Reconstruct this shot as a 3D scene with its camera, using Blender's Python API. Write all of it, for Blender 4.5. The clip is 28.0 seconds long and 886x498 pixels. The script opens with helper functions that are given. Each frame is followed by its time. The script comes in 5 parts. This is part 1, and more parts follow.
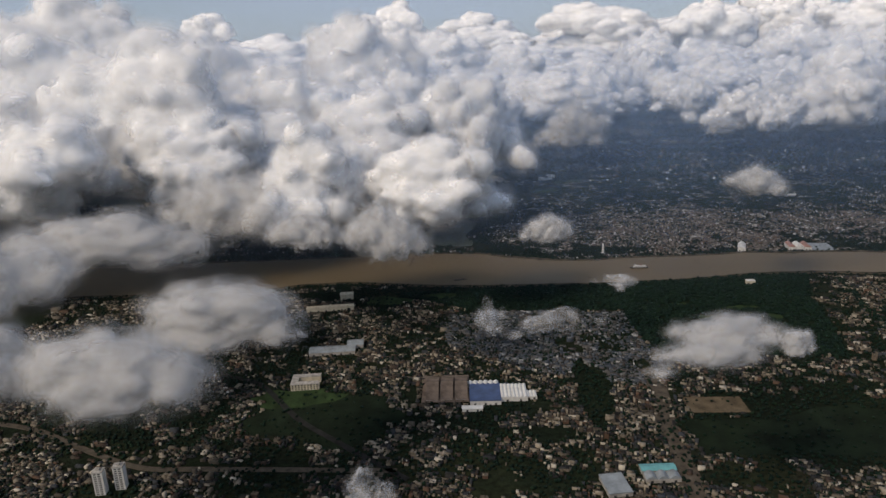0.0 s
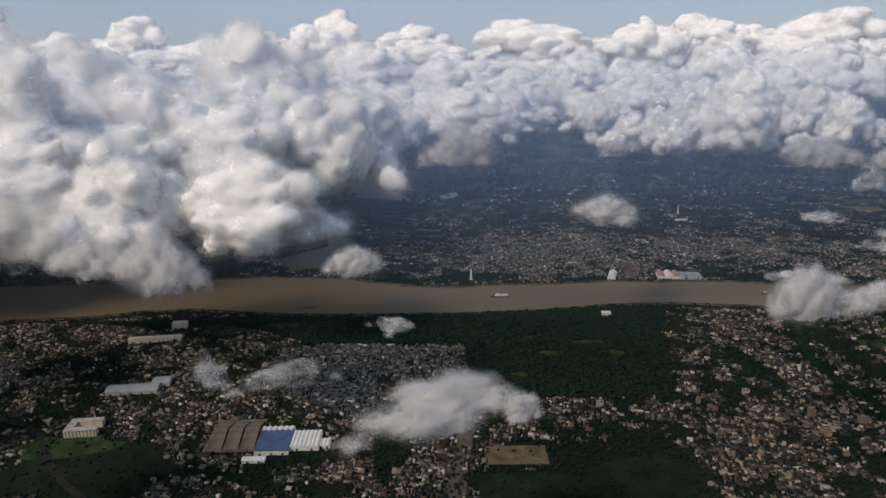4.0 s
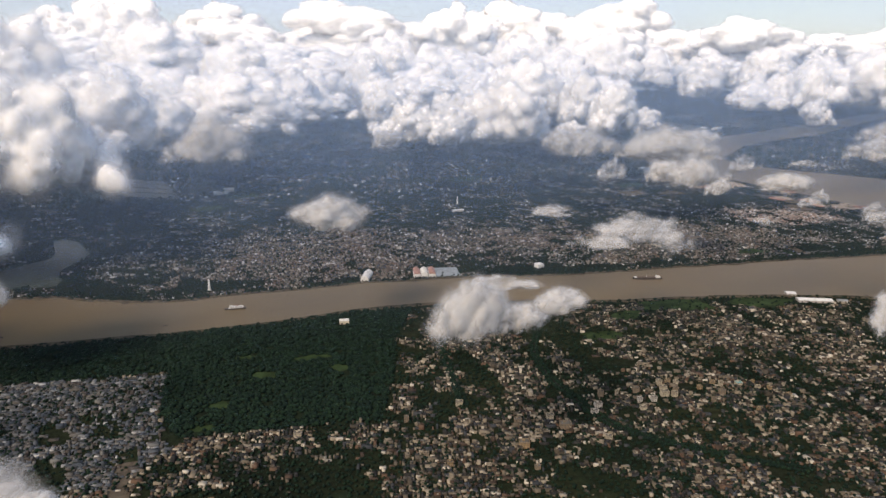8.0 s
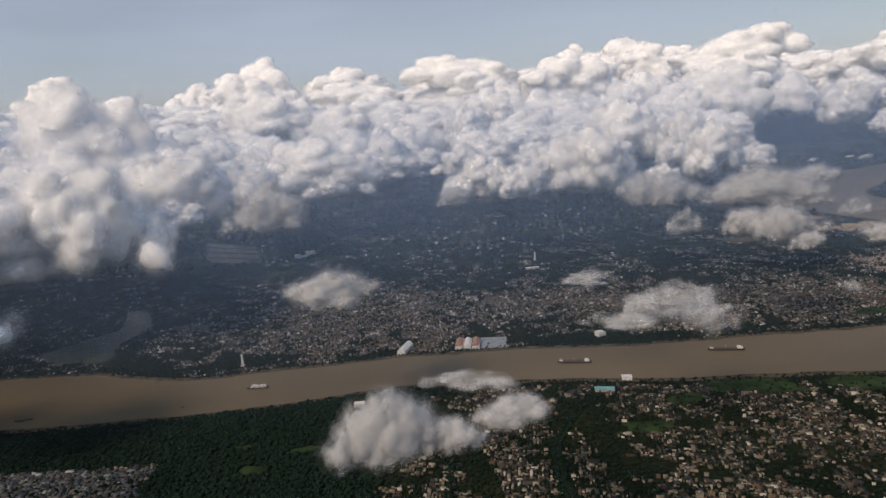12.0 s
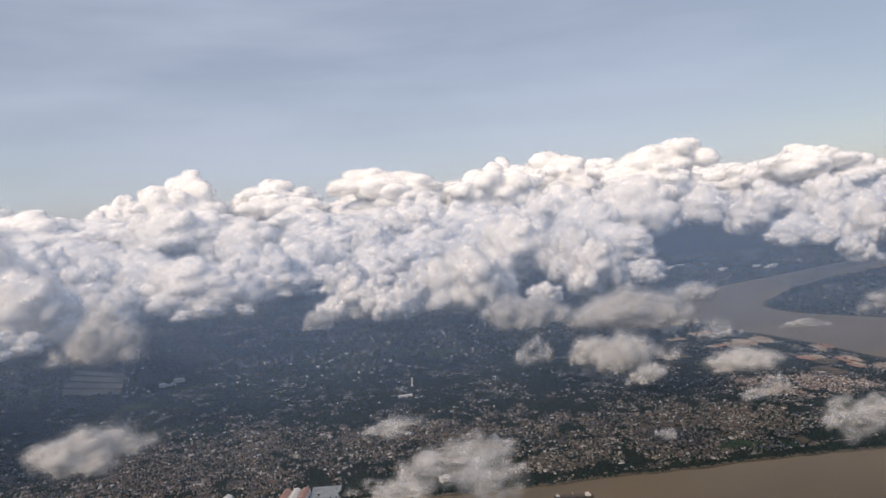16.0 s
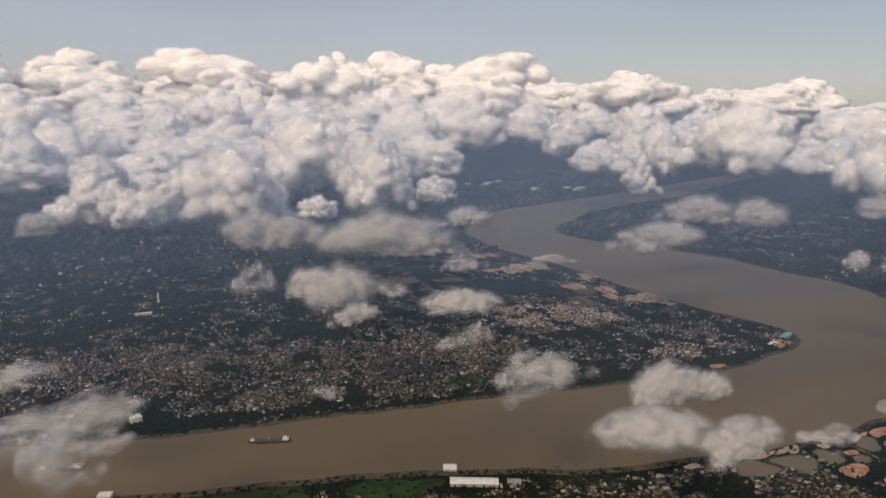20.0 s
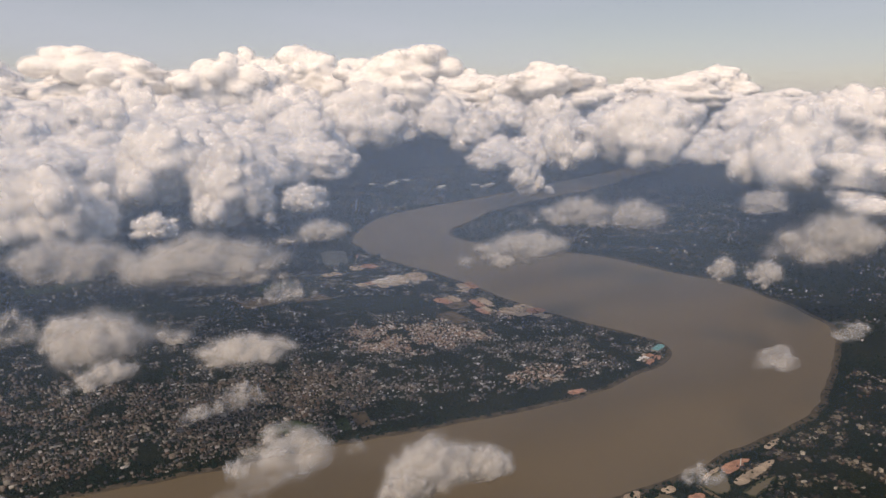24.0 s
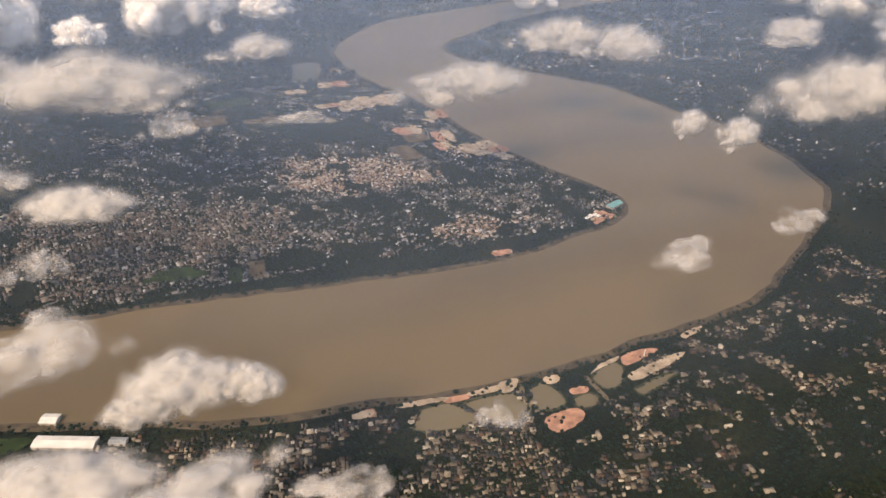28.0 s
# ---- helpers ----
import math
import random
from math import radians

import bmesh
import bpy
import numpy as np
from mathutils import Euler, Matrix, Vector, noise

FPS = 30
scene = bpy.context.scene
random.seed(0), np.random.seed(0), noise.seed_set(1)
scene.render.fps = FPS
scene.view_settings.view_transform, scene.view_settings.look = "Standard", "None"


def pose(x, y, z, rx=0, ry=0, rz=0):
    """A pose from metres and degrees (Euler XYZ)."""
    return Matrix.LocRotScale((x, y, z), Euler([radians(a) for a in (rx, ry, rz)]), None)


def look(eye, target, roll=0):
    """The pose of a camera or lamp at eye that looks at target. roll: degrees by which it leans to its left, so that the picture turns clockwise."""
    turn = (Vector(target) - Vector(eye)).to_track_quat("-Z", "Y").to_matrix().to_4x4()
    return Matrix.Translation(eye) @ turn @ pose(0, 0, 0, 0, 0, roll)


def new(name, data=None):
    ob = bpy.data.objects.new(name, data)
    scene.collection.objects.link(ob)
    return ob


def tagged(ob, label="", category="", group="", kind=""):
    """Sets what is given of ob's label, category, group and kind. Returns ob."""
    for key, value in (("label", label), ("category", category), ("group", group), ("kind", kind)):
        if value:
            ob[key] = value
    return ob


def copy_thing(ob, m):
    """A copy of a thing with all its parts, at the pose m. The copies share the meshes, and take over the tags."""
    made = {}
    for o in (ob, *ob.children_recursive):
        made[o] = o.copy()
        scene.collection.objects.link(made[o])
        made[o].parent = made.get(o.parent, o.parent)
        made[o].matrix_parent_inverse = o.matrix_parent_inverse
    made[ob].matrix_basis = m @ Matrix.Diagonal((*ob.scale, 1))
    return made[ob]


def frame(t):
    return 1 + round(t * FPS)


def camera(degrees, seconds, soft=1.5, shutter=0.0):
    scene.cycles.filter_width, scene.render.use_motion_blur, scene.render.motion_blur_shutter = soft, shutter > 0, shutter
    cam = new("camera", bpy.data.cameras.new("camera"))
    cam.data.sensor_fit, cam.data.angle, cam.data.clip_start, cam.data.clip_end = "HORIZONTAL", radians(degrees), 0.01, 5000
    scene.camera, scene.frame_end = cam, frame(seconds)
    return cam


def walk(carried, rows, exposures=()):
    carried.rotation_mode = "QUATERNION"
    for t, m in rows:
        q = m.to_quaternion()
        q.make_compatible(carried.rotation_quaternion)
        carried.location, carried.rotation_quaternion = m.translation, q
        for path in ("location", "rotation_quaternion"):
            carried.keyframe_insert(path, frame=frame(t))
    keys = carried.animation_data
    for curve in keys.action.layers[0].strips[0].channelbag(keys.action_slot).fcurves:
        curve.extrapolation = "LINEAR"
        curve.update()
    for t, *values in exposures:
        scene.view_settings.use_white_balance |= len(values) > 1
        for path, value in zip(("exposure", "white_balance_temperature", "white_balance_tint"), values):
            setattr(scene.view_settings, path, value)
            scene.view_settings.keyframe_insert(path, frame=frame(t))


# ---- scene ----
cam = camera(66.3, 28.0)
PATH = [
    (0, (0.00, 0.00, 248.40), (-0.04, 96.20, 221.09), -2.11),
    (0.5, (14.38, 4.34, 248.89), (12.76, 101.61, 225.75), -2.45),
    (1, (28.84, 8.75, 249.39), (30.77, 106.21, 227.07), 0.03),
    (1.5, (43.37, 13.23, 249.90), (39.26, 111.62, 232.51), 1.23),
    (2, (57.99, 17.79, 250.42), (57.79, 116.92, 237.28), -0.00),
    (2.5, (72.68, 22.41, 250.94), (77.67, 121.67, 239.89), -0.18),
    (4.5, (132.25, 41.55, 253.16), (138.51, 136.90, 223.68), -0.20),
    (5, (147.34, 46.49, 253.75), (154.05, 141.66, 223.79), -0.28),
    (5.5, (162.51, 51.48, 254.35), (172.74, 145.30, 221.29), -0.69),
    (6, (177.76, 56.52, 254.96), (196.13, 149.81, 223.97), -0.61),
    (6.5, (193.08, 61.62, 255.59), (216.76, 153.32, 223.51), -0.30),
    (7, (208.49, 66.76, 256.24), (239.11, 157.46, 227.33), 0.99),
    (7.5, (223.97, 71.94, 256.90), (254.13, 162.94, 228.46), 0.71),
    (8, (239.54, 77.16, 257.59), (268.01, 168.82, 229.50), 0.76),
    (8.5, (255.18, 82.42, 258.29), (275.03, 175.01, 226.13), 0.48),
    (9, (270.90, 87.72, 259.01), (279.43, 184.43, 235.06), -1.41),
    (9.5, (286.69, 93.04, 259.75), (292.73, 189.95, 235.83), -2.31),
    (10, (302.57, 98.39, 260.51), (311.24, 195.17, 236.87), -1.19),
    (10.5, (318.52, 103.76, 261.29), (330.69, 201.27, 242.73), -1.11),
    (11, (334.56, 109.15, 262.10), (342.78, 207.00, 243.17), -1.94),
    (11.5, (350.67, 114.55, 262.93), (358.21, 212.27, 243.05), -3.48),
    (12, (366.85, 119.97, 263.78), (375.22, 217.32, 242.50), -4.01),
    (12.5, (383.12, 125.39, 264.66), (394.76, 222.63, 244.48), -2.46),
    (14.5, (448.94, 147.03, 268.45), (461.20, 241.62, 238.43), -6.01),
    (14.8, (458.92, 150.26, 269.06), (470.48, 241.29, 229.32), -7.38),
    (15, (465.59, 152.40, 269.47), (476.77, 246.22, 236.70), -8.27),
    (15.5, (482.31, 157.76, 270.52), (497.13, 254.53, 250.16), -5.53),
    (16, (499.10, 163.09, 271.60), (515.61, 261.51, 265.20), -4.14),
    (16.5, (515.98, 168.38, 272.72), (528.73, 264.93, 250.02), -2.97),
    (17, (532.93, 173.63, 273.86), (543.05, 268.48, 243.85), -3.39),
    (17.5, (549.95, 178.84, 275.04), (564.53, 272.64, 243.59), -2.53),
    (18, (567.04, 184.00, 276.26), (588.79, 277.58, 248.54), -1.68),
    (18.5, (584.21, 189.10, 277.51), (611.93, 280.82, 248.91), 0.29),
    (19, (601.46, 194.14, 278.80), (628.16, 287.17, 253.65), 0.18),
    (19.5, (618.77, 199.11, 280.13), (649.77, 291.55, 257.89), 0.48),
    (20, (636.16, 204.01, 281.50), (672.51, 294.66, 260.00), 1.33),
    (20.5, (653.63, 208.83, 282.91), (691.66, 298.63, 260.82), 0.84),
    (21, (671.16, 213.56, 284.36), (712.37, 301.50, 260.52), 1.00),
    (21.5, (688.77, 218.20, 285.85), (730.52, 305.68, 261.32), 0.52),
    (23.5, (759.90, 235.67, 292.26), (803.81, 322.54, 269.33), 0.07),
    (24, (777.86, 239.74, 293.98), (821.71, 326.76, 271.53), 0.12),
    (24.5, (795.88, 243.67, 295.74), (841.48, 329.95, 273.89), 0.41),
    (25, (813.98, 247.46, 297.56), (858.85, 332.74, 270.84), 1.71),
    (25.5, (832.14, 251.10, 299.43), (875.42, 335.65, 268.17), 1.94),
    (26, (850.37, 254.58, 301.34), (894.70, 338.84, 270.78), 2.19),
    (26.5, (868.67, 257.89, 303.31), (912.99, 341.47, 270.90), 2.17),
    (27, (887.03, 261.03, 305.34), (928.08, 343.44, 266.31), 2.18),
    (27.5, (905.46, 263.99, 307.42), (944.00, 345.60, 264.36), 2.04),
    (28, (923.96, 266.76, 309.56), (957.68, 346.93, 260.20), 2.08),
]
EXPOSURES = [(0.0, -0.9, 7200, 11), (1.0, -0.7, 7200, 11), (2.0, -0.95, 7200, 11), (5.0, -0.65, 7100, 11), (6.0, -0.25, 7300, 12), (7.0, -0.12, 7450, 12), (8.0, -0.15, 7600, 13), (9.0, 0.05, 7600, 13), (10.0, -0.4, 7600, 13), (11.0, -0.65, 7600, 13), (12.0, -0.8, 7600, 13), (15.0, -0.35, 7700, 14), (16.0, -0.57, 7700, 14), (17.0, -0.7, 7800, 14), (18.0, -0.55, 7900, 14), (20.0, -0.8, 8300, 16), (21.0, -0.8, 8400, 16), (24.0, -0.68, 8600, 17), (25.0, -0.55, 8700, 17), (26.0, -0.56, 9100, 17), (28.0, 0.16, 9700, 18)]
walk(cam, [(t, look(eye, target, roll)) for t, eye, target, roll in PATH], EXPOSURES)

# ---- sky and sun ----
world = bpy.data.worlds.new("sky")
scene.world = world
world.use_nodes = True
wn = world.node_tree.nodes
sky = wn.new("ShaderNodeTexSky")
sky.sky_type = "NISHITA"
sky.sun_disc = False
SUN_TO = Vector((-0.54, -0.46, 0.66)).normalized()
sky.sun_elevation = math.asin(SUN_TO.z)
sky.sun_rotation = math.atan2(SUN_TO.x, SUN_TO.y)
sky.altitude = 900
sky.air_density, sky.dust_density, sky.ozone_density = 1.0, 0.7, 2.0
wn["Background"].inputs["Strength"].default_value = 0.12
# thin high cirrus over the blue
wl = world.node_tree.links
wtc, wmap, wnoise, wrange, wmix = (wn.new("ShaderNode" + k) for k in ("TexCoord", "Mapping", "TexNoise", "MapRange", "Mix"))
wmap.inputs["Scale"].default_value = (1.5, 1.1, 8.0)
wnoise.inputs["Scale"].default_value, wnoise.inputs["Detail"].default_value = 1.4, 7
wrange.inputs["From Min"].default_value, wrange.inputs["From Max"].default_value = 0.42, 0.68
wrange.inputs["To Min"].default_value, wrange.inputs["To Max"].default_value = 0.44, 0.70
wmix.data_type = "RGBA"
wmix.inputs["B"].default_value = (6.0, 7.5, 10.6, 1)
wl.new(wtc.outputs["Generated"], wmap.inputs["Vector"])
wl.new(wmap.outputs[0], wnoise.inputs["Vector"])
wl.new(wnoise.outputs["Fac"], wrange.inputs["Value"])
wl.new(wrange.outputs[0], wmix.inputs["Factor"])
wl.new(sky.outputs[0], wmix.inputs["A"])
wl.new(wmix.outputs["Result"], wn["Background"].inputs["Color"])
sun = new("sun", bpy.data.lights.new("sun", "SUN"))
sun.data.energy, sun.data.angle, sun.data.color = 4.2, radians(15), (1.0, 0.89, 0.76)
sun.matrix_world = look(SUN_TO * 500, (0, 0, 0))
scene.cycles.transparent_max_bounces = 96


# ---- materials ----
def nodes_of(name):
    m = bpy.data.materials.new(name)
    m.use_nodes = True
    return m, m.node_tree.nodes, m.node_tree.links


def ramp(n, stops, linear=True):
    r = n.new("ShaderNodeValToRGB")
    el = r.color_ramp.elements
    while len(el) < len(stops):
        el.new(0.5)
    for e, (p, c) in zip(el, stops):
        e.position, e.color = p, (*c, 1)
    if not linear:
        r.color_ramp.interpolation = "CONSTANT"
    return r


def plain(name, color, rough=0.7, metal=0.0, vary=0.15, scale=0.5, bump=0.0, random_piece=False):
    """Painted, concrete or metal surface with stains at two scales."""
    m, n, l = nodes_of(name)
    b = n["Principled BSDF"]
    b.inputs["Roughness"].default_value, b.inputs["Metallic"].default_value = rough, metal
    b.inputs["Specular IOR Level"].default_value = 0.12 if rough > 0.85 else 0.4
    tc = n.new("ShaderNodeTexCoord")
    a, c = n.new("ShaderNodeTexNoise"), n.new("ShaderNodeTexNoise")
    a.inputs["Scale"].default_value, a.inputs["Detail"].default_value = scale, 6
    c.inputs["Scale"].default_value, c.inputs["Detail"].default_value = scale * 9, 3
    for q in (a, c):
        l.new(tc.outputs["Object"], q.inputs["Vector"])
    mix = n.new("ShaderNodeMath")
    mix.operation = "MULTIPLY_ADD"
    mix.inputs[1].default_value = 0.4
    l.new(c.outputs["Fac"], mix.inputs[0])
    l.new(a.outputs["Fac"], mix.inputs[2])
    lo = tuple(v * (1 - 1.6 * vary) for v in color)
    hi = tuple(min(0.92, v * (1 + vary)) for v in color)
    r = ramp(n, [(0.45, lo), (0.95, hi)])
    l.new(mix.outputs[0], r.inputs["Fac"])
    out = r.outputs["Color"]
    if random_piece:
        oi = n.new("ShaderNodeObjectInfo")
        hs = n.new("ShaderNodeHueSaturation")
        mr = n.new("ShaderNodeMapRange")
        mr.inputs["To Min"].default_value, mr.inputs["To Max"].default_value = 0.65, 1.25
        l.new(oi.outputs["Random"], mr.inputs["Value"])
        l.new(mr.outputs[0], hs.inputs["Value"])
        l.new(out, hs.inputs["Color"])
        out = hs.outputs["Color"]
    l.new(out, b.inputs["Base Color"])
    if bump:
        bp = n.new("ShaderNodeBump")
        bp.inputs["Strength"].default_value = bump
        l.new(mix.outputs[0], bp.inputs["Height"])
        l.new(bp.outputs["Normal"], b.inputs["Normal"])
    return m


def by_island(name, stops, rough=0.8, by_object=False, stain=0.3, scale=0.35):
    """Surface of many loose pieces: each takes its colour from the ramp, with stains over it."""
    m, n, l = nodes_of(name)
    b = n["Principled BSDF"]
    b.inputs["Roughness"].default_value = rough
    b.inputs["Specular IOR Level"].default_value = 0.15
    g = n.new("ShaderNodeObjectInfo" if by_object else "ShaderNodeNewGeometry")
    r = ramp(n, stops, linear=False)
    l.new(g.outputs["Random" if by_object else "Random Per Island"], r.inputs["Fac"])
    tc, a = n.new("ShaderNodeTexCoord"), n.new("ShaderNodeTexNoise")
    a.inputs["Scale"].default_value, a.inputs["Detail"].default_value = scale, 6
    l.new(tc.outputs["Object"], a.inputs["Vector"])
    mr = n.new("ShaderNodeMapRange")
    mr.inputs["From Min"].default_value, mr.inputs["From Max"].default_value = 0.3, 0.75
    mr.inputs["To Min"].default_value, mr.inputs["To Max"].default_value = 1 - 1.5 * stain, 1 + 0.5 * stain
    l.new(a.outputs["Fac"], mr.inputs["Value"])
    hs = n.new("ShaderNodeHueSaturation")
    l.new(mr.outputs[0], hs.inputs["Value"])
    l.new(r.outputs["Color"], hs.inputs["Color"])
    l.new(hs.outputs["Color"], b.inputs["Base Color"])
    return m


def land_material():
    """Damp tropical plain: grass, scrub, bare earth and small plots."""
    m, n, l = nodes_of("plain_land")
    b = n["Principled BSDF"]
    b.inputs["Roughness"].default_value = 0.95
    b.inputs["Specular IOR Level"].default_value = 0.1
    tc = n.new("ShaderNodeTexCoord")
    big, fine, vor = n.new("ShaderNodeTexNoise"), n.new("ShaderNodeTexNoise"), n.new("ShaderNodeTexVoronoi")
    big.inputs["Scale"].default_value, big.inputs["Detail"].default_value = 0.012, 8
    fine.inputs["Scale"].default_value, fine.inputs["Detail"].default_value = 0.25, 8
    vor.inputs["Scale"].default_value = 0.022
    for q in (big, fine, vor):
        l.new(tc.outputs["Object"], q.inputs["Vector"])
    r1 = ramp(n, [(0.3, (0.0061, 0.0104, 0.0061)), (0.5, (0.0098, 0.0147, 0.0080)), (0.66, (0.0159, 0.0195, 0.0110)), (0.78, (0.0318, 0.0281, 0.0208))])
    l.new(big.outputs["Fac"], r1.inputs["Fac"])
    hs = n.new("ShaderNodeHueSaturation")
    mr = n.new("ShaderNodeMapRange")
    mr.inputs["From Min"].default_value, mr.inputs["From Max"].default_value = 0.3, 0.7
    mr.inputs["To Min"].default_value, mr.inputs["To Max"].default_value = 0.5, 1.5
    l.new(fine.outputs["Fac"], mr.inputs["Value"])
    l.new(mr.outputs[0], hs.inputs["Value"])
    l.new(r1.outputs["Color"], hs.inputs["Color"])
    sep = n.new("ShaderNodeSeparateColor")
    l.new(vor.outputs["Color"], sep.inputs[0])
    r2 = ramp(n, [(0.0, (0.8, 0.8, 0.8)), (0.5, (0.95, 1.0, 0.9)), (0.85, (1.2, 1.12, 0.98))])
    l.new(sep.outputs[0], r2.inputs["Fac"])
    mx = n.new("ShaderNodeMix")
    mx.data_type, mx.blend_type = "RGBA", "MULTIPLY"
    mx.inputs["Factor"].default_value = 1.0
    l.new(hs.outputs["Color"], mx.inputs["A"])
    l.new(r2.outputs["Color"], mx.inputs["B"])
    l.new(mx.outputs["Result"], b.inputs["Base Color"])
    bp = n.new("ShaderNodeBump")
    bp.inputs["Strength"].default_value, bp.inputs["Distance"].default_value = 0.6, 1.5
    l.new(fine.outputs["Fac"], bp.inputs["Height"])
    l.new(bp.outputs["Normal"], b.inputs["Normal"])
    return m


def water_material(name, color, color2, rough=0.32):
    m, n, l = nodes_of(name)
    b = n["Principled BSDF"]
    b.inputs["Roughness"].default_value = rough
    b.inputs["IOR"].default_value = 1.33
    b.inputs["Specular IOR Level"].default_value = 0.4
    tc = n.new("ShaderNodeTexCoord")
    mp = n.new("ShaderNodeMapping")
    mp.inputs["Scale"].default_value = (0.004, 0.011, 1)
    mp.inputs["Rotation"].default_value = (0, 0, radians(12))
    l.new(tc.outputs["Object"], mp.inputs["Vector"])
    a, w = n.new("ShaderNodeTexNoise"), n.new("ShaderNodeTexNoise")
    a.inputs["Scale"].default_value, a.inputs["Detail"].default_value = 1.0, 5
    w.inputs["Scale"].default_value, w.inputs["Detail"].default_value = 0.6, 4
    l.new(mp.outputs[0], a.inputs["Vector"])
    l.new(tc.outputs["Object"], w.inputs["Vector"])
    r = ramp(n, [(0.32, color2), (0.62, color)])
    l.new(a.outputs["Fac"], r.inputs["Fac"])
    l.new(r.outputs["Color"], b.inputs["Base Color"])
    bp = n.new("ShaderNodeBump")
    bp.inputs["Strength"].default_value, bp.inputs["Distance"].default_value = 0.12, 0.3
    l.new(w.outputs["Fac"], bp.inputs["Height"])
    l.new(bp.outputs["Normal"], b.inputs["Normal"])
    return m


def dense_cloud(name, depth, white=0.98):
    """Packed droplets: light wanders about inside before it leaves."""
    m, n, l = nodes_of(name)
    p = n["Principled BSDF"]
    p.inputs["Base Color"].default_value = (white, white, white, 1)
    p.inputs["Roughness"].default_value = 1.0
    p.inputs["Specular IOR Level"].default_value = 0.0
    p.inputs["Subsurface Weight"].default_value = 1.0
    p.inputs["Subsurface Radius"].default_value = (1, 1, 1)
    p.inputs["Subsurface Scale"].default_value = depth
    p.inputs["Subsurface Anisotropy"].default_value = 0.0
    tc, bn, bp = n.new("ShaderNodeTexCoord"), n.new("ShaderNodeTexNoise"), n.new("ShaderNodeBump")
    bn.inputs["Scale"].default_value, bn.inputs["Detail"].default_value = 12.0, 6
    l.new(tc.outputs["Object"], bn.inputs["Vector"])
    # cauliflower knobs over the noise
    warp, knob, add = n.new("ShaderNodeVectorMath"), n.new("ShaderNodeTexVoronoi"), n.new("ShaderNodeMath")
    warp.operation, add.operation = "MULTIPLY_ADD", "MULTIPLY_ADD"
    l.new(bn.outputs["Color"], warp.inputs[0])
    warp.inputs[1].default_value = (0.05, 0.05, 0.05)
    l.new(tc.outputs["Object"], warp.inputs[2])
    knob.feature = "SMOOTH_F1"
    knob.inputs["Scale"].default_value, knob.inputs["Smoothness"].default_value = 13.0, 0.45
    knob.inputs["Detail"].default_value, knob.inputs["Roughness"].default_value = 1.5, 0.5
    l.new(warp.outputs[0], knob.inputs["Vector"])
    l.new(knob.outputs["Distance"], add.inputs[0])
    add.inputs[1].default_value = -1.1
    l.new(bn.outputs["Fac"], add.inputs[2])
    bp.inputs["Strength"].default_value, bp.inputs["Distance"].default_value = 0.12, 0.3 * depth
    l.new(add.outputs[0], bp.inputs["Height"])
    l.new(bp.outputs["Normal"], p.inputs["Normal"])
    return m


